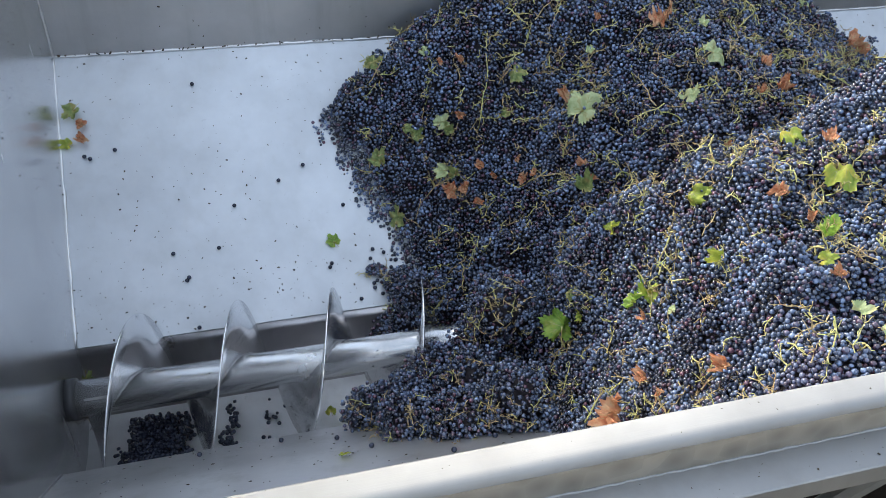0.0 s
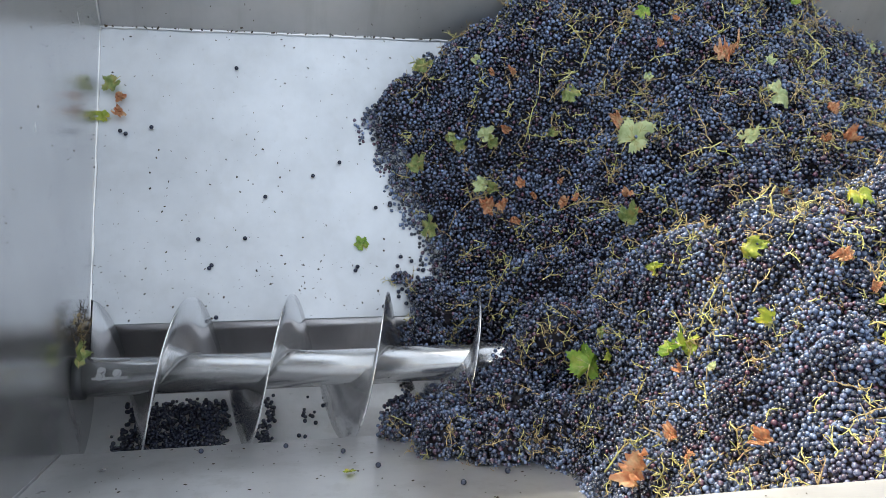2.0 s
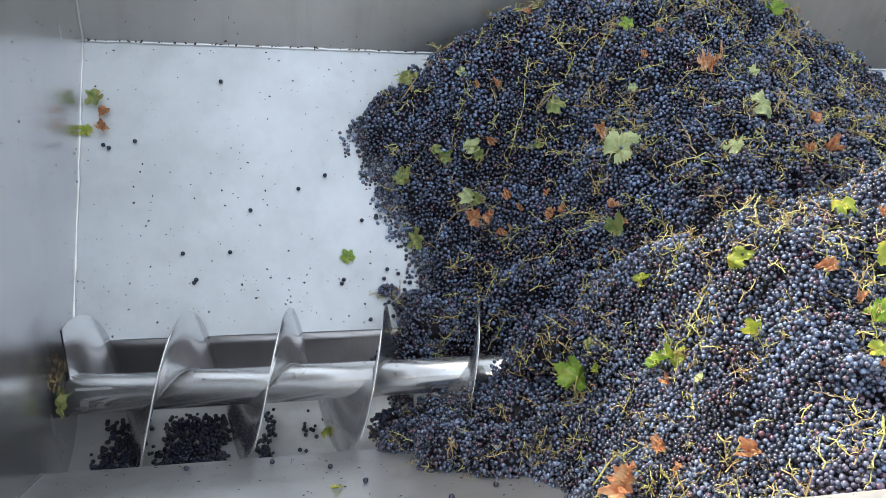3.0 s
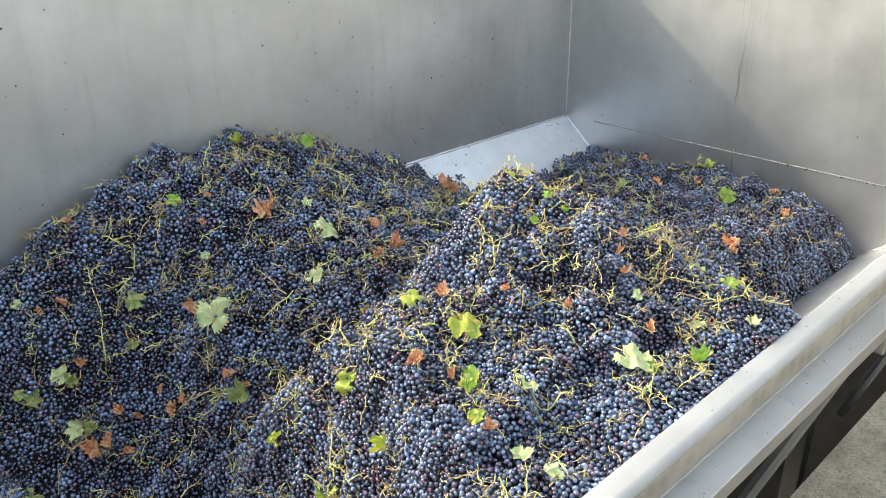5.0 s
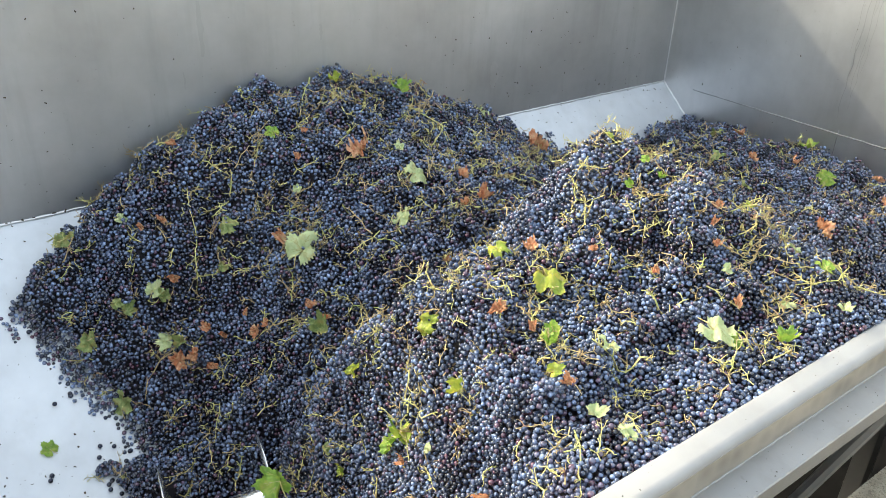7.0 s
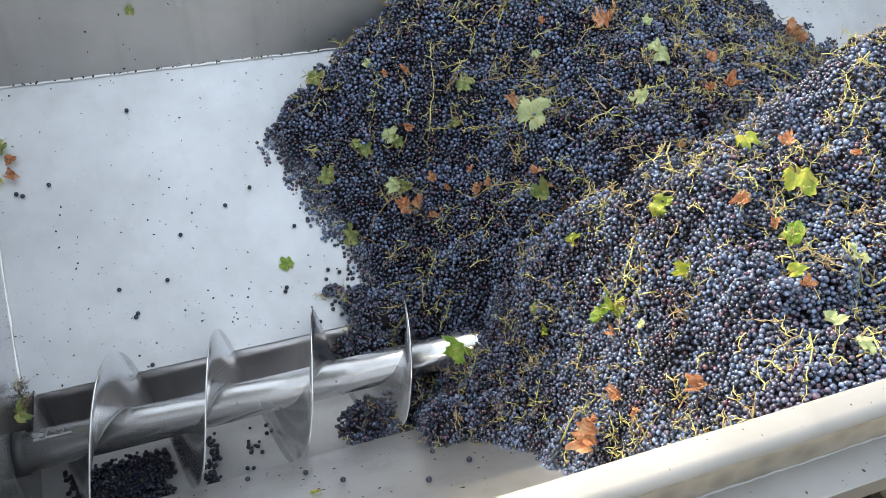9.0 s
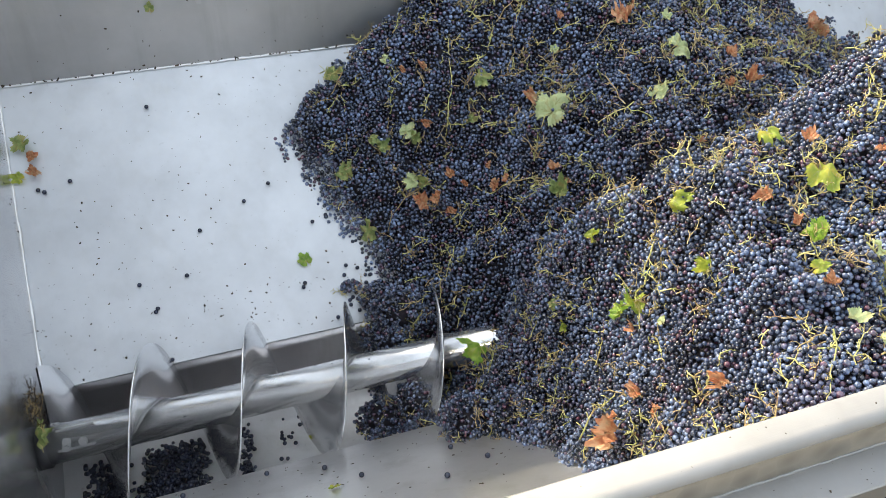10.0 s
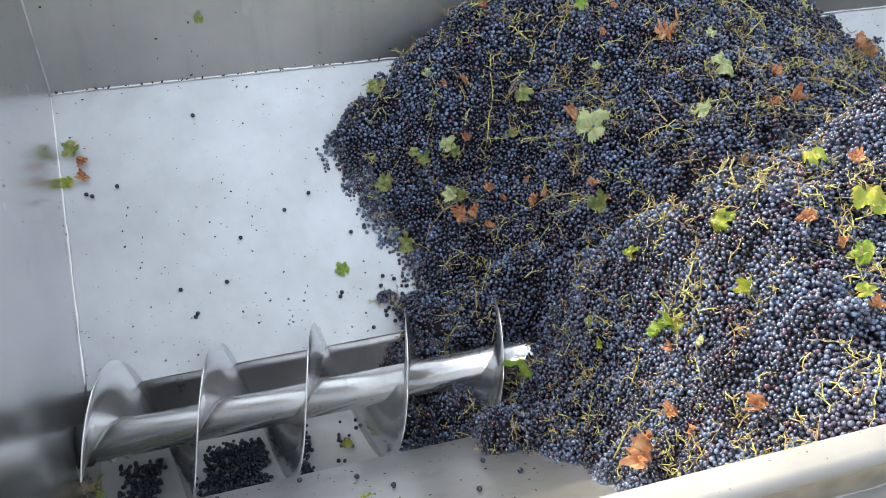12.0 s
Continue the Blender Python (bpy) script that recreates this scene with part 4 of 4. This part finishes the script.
# ---- grapes on the move ----
def clump(centre, radii, n, seed, label, stalks=22):
    """A bunch of berries packed on a lump, with its stalks."""
    r = np.random.RandomState(seed)
    thing = tagged(new("grape_bunch"), label, "grapes", "bunches by the screw")
    n = int(n * 2.7)
    d = r.normal(size=(n, 3))
    d /= np.linalg.norm(d, axis=1)[:, None]
    d = d[d[:, 2] > -0.75]
    c = d * np.array(radii) * r.uniform(0.72, 1.14, len(d))[:, None]
    tagged(spheres("berry_cluster", c, np.clip(r.normal(0.0050, 0.0006, len(c)), 0.0034, 0.0064), 0, M_GRAPE, thing, seed), "dark blue grapes", kind="stuff")
    # the core is coloured near-black, as shade seen between the berries
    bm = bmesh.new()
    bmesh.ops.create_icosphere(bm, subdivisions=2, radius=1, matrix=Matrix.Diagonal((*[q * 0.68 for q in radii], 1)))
    part("core", bm, M_GAP_SHADE, thing)
    for i in range(stalks):
        a = r.normal(size=3)
        a[1], a[2] = -abs(a[1]), abs(a[2])
        a /= np.linalg.norm(a)
        ob = new("stalk", SPRIG_ME[r.randint(len(SPRIG_ME))])
        ob.parent = thing
        ob.matrix_basis = Matrix.Translation(Vector(a * np.array(radii) * 1.12)) @ Vector(a).to_track_quat("Z", "Y").to_matrix().to_4x4() @ Matrix.Rotation(r.uniform(0, 6), 4, "Z")
    thing.matrix_basis = Matrix.Translation(centre)
    return thing


def turns_at(t):
    """Turns of the screw since the start."""
    return float(np.interp(t, (0, 0.5, 1.5, 2.5, 7.7, 9.5, 12), (0, 0.10, 0.285, 0.405, 1.035, 1.325, 1.67)))


MOVERS = []  # thing, start, shift by time
for i, (c, rr, n) in enumerate((((0.715, -1.03, -0.495), (0.085, 0.07, 0.055), 400), ((0.79, -1.05, -0.465), (0.09, 0.08, 0.07), 430), ((0.775, -1.15, -0.405), (0.085, 0.075, 0.05), 380), ((0.87, -0.99, -0.465), (0.09, 0.08, 0.085), 430), ((0.93, -1.10, -0.385), (0.10, 0.09, 0.08), 460), ((0.87, -1.21, -0.355), (0.085, 0.075, 0.05), 360), ((0.985, -1.22, -0.31), (0.09, 0.085, 0.06), 380), ((0.99, -0.97, -0.40), (0.09, 0.08, 0.09), 420), ((1.032, -0.968, -0.296), (0.10, 0.085, 0.10), 430))):
    MOVERS.append((clump(c, rr, n, 60 + i, "bunch of dark grapes and stalks sliding towards the screw"), c))
# bunches that hang over the lip of the sloping panel
for i, (c, rr, n) in enumerate((((0.80, -0.555, -0.455), (0.026, 0.020, 0.012), 34), ((0.865, -0.60, -0.47), (0.05, 0.045, 0.035), 170), ((0.865, -0.70, -0.53), (0.065, 0.06, 0.06), 240), ((0.90, -0.68, -0.47), (0.08, 0.06, 0.08), 300), ((0.80, -0.87, -0.65), (0.07, 0.06, 0.045), 200), ((0.90, -0.90, -0.60), (0.08, 0.07, 0.07), 240),)):
    clump(c, rr, n, 80 + i, "small bunch of dark grapes caught at the trough edge", 5)
MOVE_X = ((0, 0.0), (2.5, 0.085), (4.3, 0.14), (9, 0.20), (12, 0.215))

BATCHES = []
for i, (x0, x1, n) in enumerate(((0.085, 0.265, 295), (0.335, 0.375, 40), (0.43, 0.50, 10), (0.045, 0.160, 200))):
    r = np.random.RandomState(40 + i)
    thing = tagged(new("grape_batch"), "loose dark grapes pushed along the trough bed by the screw", "grapes", "grapes in the trough")
    a = r.uniform(-0.70, 0.40, n)
    pts = np.stack([x0 + (x1 - x0) * r.beta(1.5, 1.5, n) + 0.012 * np.sin(a * 6), AX_Y + 0.182 * np.sin(a), AX_Z - 0.038 - 0.162 * np.cos(a) + r.choice((0.0, 0.0, 0.009), n)], 1)
    pts -= np.array([x0, AX_Y, AX_Z])
    for p in pts:
        ob = new("grape", berry_me)
        ob.parent = thing
        ob.matrix_basis = Matrix.Translation(p) @ Euler((p[0] * 300, p[1] * 300, p[2] * 300)).to_matrix().to_4x4()
    # the layers under and between them
    m = int(n * (1.2 if i < 3 else 0.5))
    a = r.uniform(-0.78, 0.42, m)
    q = 0.176 - r.choice((0.0, 0.008, 0.016, 0.024), m) * (i != 2)
    deep = np.stack([(x1 - x0) * r.beta(1.7, 1.7, m) + 0.012 * np.sin(a * 6), q * np.sin(a), -0.036 - (q - 0.014) * np.cos(a)], 1)
    tagged(spheres("berry_cluster", deep, np.clip(r.normal(0.0052, 0.0005, m), 0.004, 0.0064), 1, M_WETGRAPE, thing, 70 + i), "dark wet grapes lying in layers", kind="stuff")
    thing.matrix_basis = Matrix.Translation((x0, AX_Y, AX_Z))
    BATCHES.append((thing, x0))

DRY_ME = []
for v, f in SPRIGS:
    for mat in (M_BITS, M_STEM_B, M_BITS):
        tmp = from_arrays("dry_stalk", v, f, mat)
        DRY_ME.append(tmp.data)
        bpy.data.objects.remove(tmp)
# debris wound round the shaft beside the left plate
for i in range(70):
    a = radians(-146 - 14 + (i % 35) * 0.9)
    ob = new("dry_stalk", DRY_ME[(i * 5) % 24])
    ob.parent = screw
    q = 0.100 + 0.075 * ((i * 7) % 23) / 23
    ob.matrix_basis = Matrix.Translation((0.013 + 0.003 * (i % 7), -q * math.sin(a), q * math.cos(a))) @ Euler((i, 1.57, i * 2.0)).to_matrix().to_4x4() @ Matrix.Scale(0.55, 4)
a = radians(35 - 146)
vine_leaf(Matrix.Translation((0.022, -0.10 * math.sin(a), 0.10 * math.cos(a))) @ Matrix.Rotation(a, 4, "X") @ Matrix.Rotation(math.pi / 2, 4, "Y"), 0.075, M_LEAF_B, 950, "", 0.8, screw)
for i in range(60):
    r = random.Random(i)
    a, x = r.uniform(0, 6.28), r.uniform(0.15, 1.0)
    ob = new("grape_scrap", berry_me)
    ob.parent = screw
    ob.matrix_basis = Matrix.Translation((x, -(R_SHAFT) * math.sin(a), R_SHAFT * math.cos(a))) @ Matrix.Rotation(a, 4, "X") @ Matrix.Diagonal((r.uniform(0.2, 0.5), r.uniform(0.15, 0.4), 0.15, 1))
tagged(vine_leaf(Matrix.Translation((0.62, AX_Y - 0.02, AX_Z - 0.165)), 0.045, M_LEAF_Y, 951, "bright yellow leaf scrap in the trough", 1.0), "bright yellow leaf scrap in the trough", "leaf", "vine leaves among the grapes")
drift = vine_leaf(Matrix.Translation((0.98, -1.0, -0.33)), 0.10, M_LEAF_G, 952, "fresh green vine leaf riding beside the screw", 0.7)

# ---- ground ----
tagged(part("ground", box(-40, -60, -0.75, 60, -1.60, -0.65), M_CONC), "weathered concrete yard", "ground", kind="structure")
# an added wall, never in view, that sends light back at the steel
tagged(part("wall_unseen", box(-8, -6.6, -0.65, 12, -6.3, 1.3), M_BOUNCE), "plain grey wall added out of view to bounce light into the hopper", "wall", kind="structure")
tagged(part("ground_back", box(-40, 0.3, -0.75, 60, 60, -0.65), M_CONC), "weathered concrete yard behind the hopper", "ground", kind="structure")
# pit walls and floor: near-black paint in place of deep shade
tagged(part("pit_wall", box(-40, 0.3, -1.7, 60, 0.5, -0.76), M_PIT_SHADE), "concrete pit wall, coloured near-black for the shade under the hopper", "wall", kind="structure")
tagged(part("pit_wall_front", box(-40, -1.80, -1.7, 60, -1.60, -0.76), M_PIT_SHADE), "concrete pit wall, coloured near-black for the shade under the hopper", "wall", kind="structure")
tagged(part("pit", box(-40, -1.60, -1.7, 60, 0.3, -1.6), M_PIT_SHADE), "floor below the hopper, coloured near-black for the shade there", "floor", kind="structure")

# ---- beyond the end plate ----
plant_wall = tagged(part("wall_far", box(7.2, -6, -1.6, 7.4, 6, 3.5), M_PAINT), "cream painted wall beyond the hopper", "wall", kind="structure")
opening = tagged(part("doorway", box(7.12, -1.6, -1.6, 7.18, -0.75, 2.6, 0.01), M_DARK), "dark doorway in the cream wall", "doorway", kind="structure")
stand = tagged(new("steel_stand"), "grey steel equipment stand with rails and pipes", "stand")
part("post", box(5.48, -0.615, -1.6, 5.53, -0.570, 1.8, 0.004), M_RIM, stand)
part("post", box(5.48, -1.50, -1.6, 5.53, -1.455, 1.8, 0.004), M_RIM, stand)
for z in (0.435, 0.33):
    part("rail", tube([(5.47, -1.5, z), (5.47, -0.48, z)], 0.014, 10), M_RIM, stand, smooth=True)
for i, y in enumerate((-0.335, -0.365, -0.395, -0.425)):
    part("pipe", tube([(5.5, y, -1.6), (5.5, y, 2.2)], 0.013 - 0.003 * (i % 2), 10), M_PAINT if i % 2 else M_FRAME, stand, smooth=True)
part("panel", box(5.56, -0.505, -1.6, 5.60, -0.445, 2.2, 0.004), M_PAINT, stand, "cream painted panel")
part("panel", box(5.56, -0.565, -1.6, 5.60, -0.510, 2.2, 0.004), M_DARK, stand, "dark panel")
part("motor_box", box(5.55, -1.45, -0.60, 5.9, -0.64, 0.30, 0.02), M_DARK, stand, "dark machine housing")
part("cabinet", box(5.8, -0.32, -1.6, 6.2, 0.30, 1.1, 0.01), M_DARK, stand, "dark grey cabinet")
part("coupling", tube([(5.46, -0.72, 0.38), (5.46, -0.80, 0.38)], 0.03, 12), M_FRAME, stand, smooth=True)


def motions():
    rows = []
    for t in [0.5 * k for k in range(25)]:
        rows.append((t, Matrix.Translation((0, AX_Y, AX_Z)) @ Matrix.Rotation(2 * math.pi * turns_at(t), 4, "X")))
    walk(screw, rows)
    lag = BATCHES.pop()  # the last berries hang back beside the plate
    walk(lag[0], [(t, Matrix.Translation((lag[1] + s, AX_Y, AX_Z))) for t, s in ((0, 0.05), (2.5, 0.02), (7.7, 0.0), (12, -0.01))])
    for thing, x0 in BATCHES:
        walk(thing, [(t, Matrix.Translation((x0 + s, AX_Y, AX_Z))) for t, s in ((0, 0), (1.25, 0.048), (2.5, 0.096), (3.5, 0.12), (5.5, 0.03), (7.7, 0.01), (9.5, 0.070), (10.5, 0.103), (12, 0.152))])
    for i, (thing, c) in enumerate(MOVERS):
        tb, xb = zip(*MOVE_X)
        rows = []
        for t in (0, 1, 2, 2.5, 3.4, 4.3, 6, 7.7, 9, 10.5, 12):
            s = float(np.interp(t, tb, xb)) * (1.0 - 0.06 * (i % 3))
            rows.append((t, Matrix.Translation((c[0] + s, c[1] + 0.18 * s, c[2] - (0.55 if i in (0, 1, 3) else 0.20) * s)) @ Matrix.Rotation(0.9 * s, 4, "Y")))
        walk(thing, rows)
    rows = []
    for t, x, y, z, a in ((0, 1.10, -1.12, -0.22, 0.0), (4, 1.10, -1.12, -0.22, 0.0), (6.6, 1.04, -1.08, -0.20, 0.3), (7.7, 1.0, -1.05, -0.24, 0.6), (9.5, 0.985, -1.03, -0.29, 1.0), (10.5, 0.985, -1.02, -0.31, 1.2), (12, 1.02, -1.0, -0.34, 1.8)):
        rows.append((t, Matrix.Translation((x, y, z)) @ Euler((0.7, 0.2, a)).to_matrix().to_4x4()))
    walk(drift, rows)


motions()
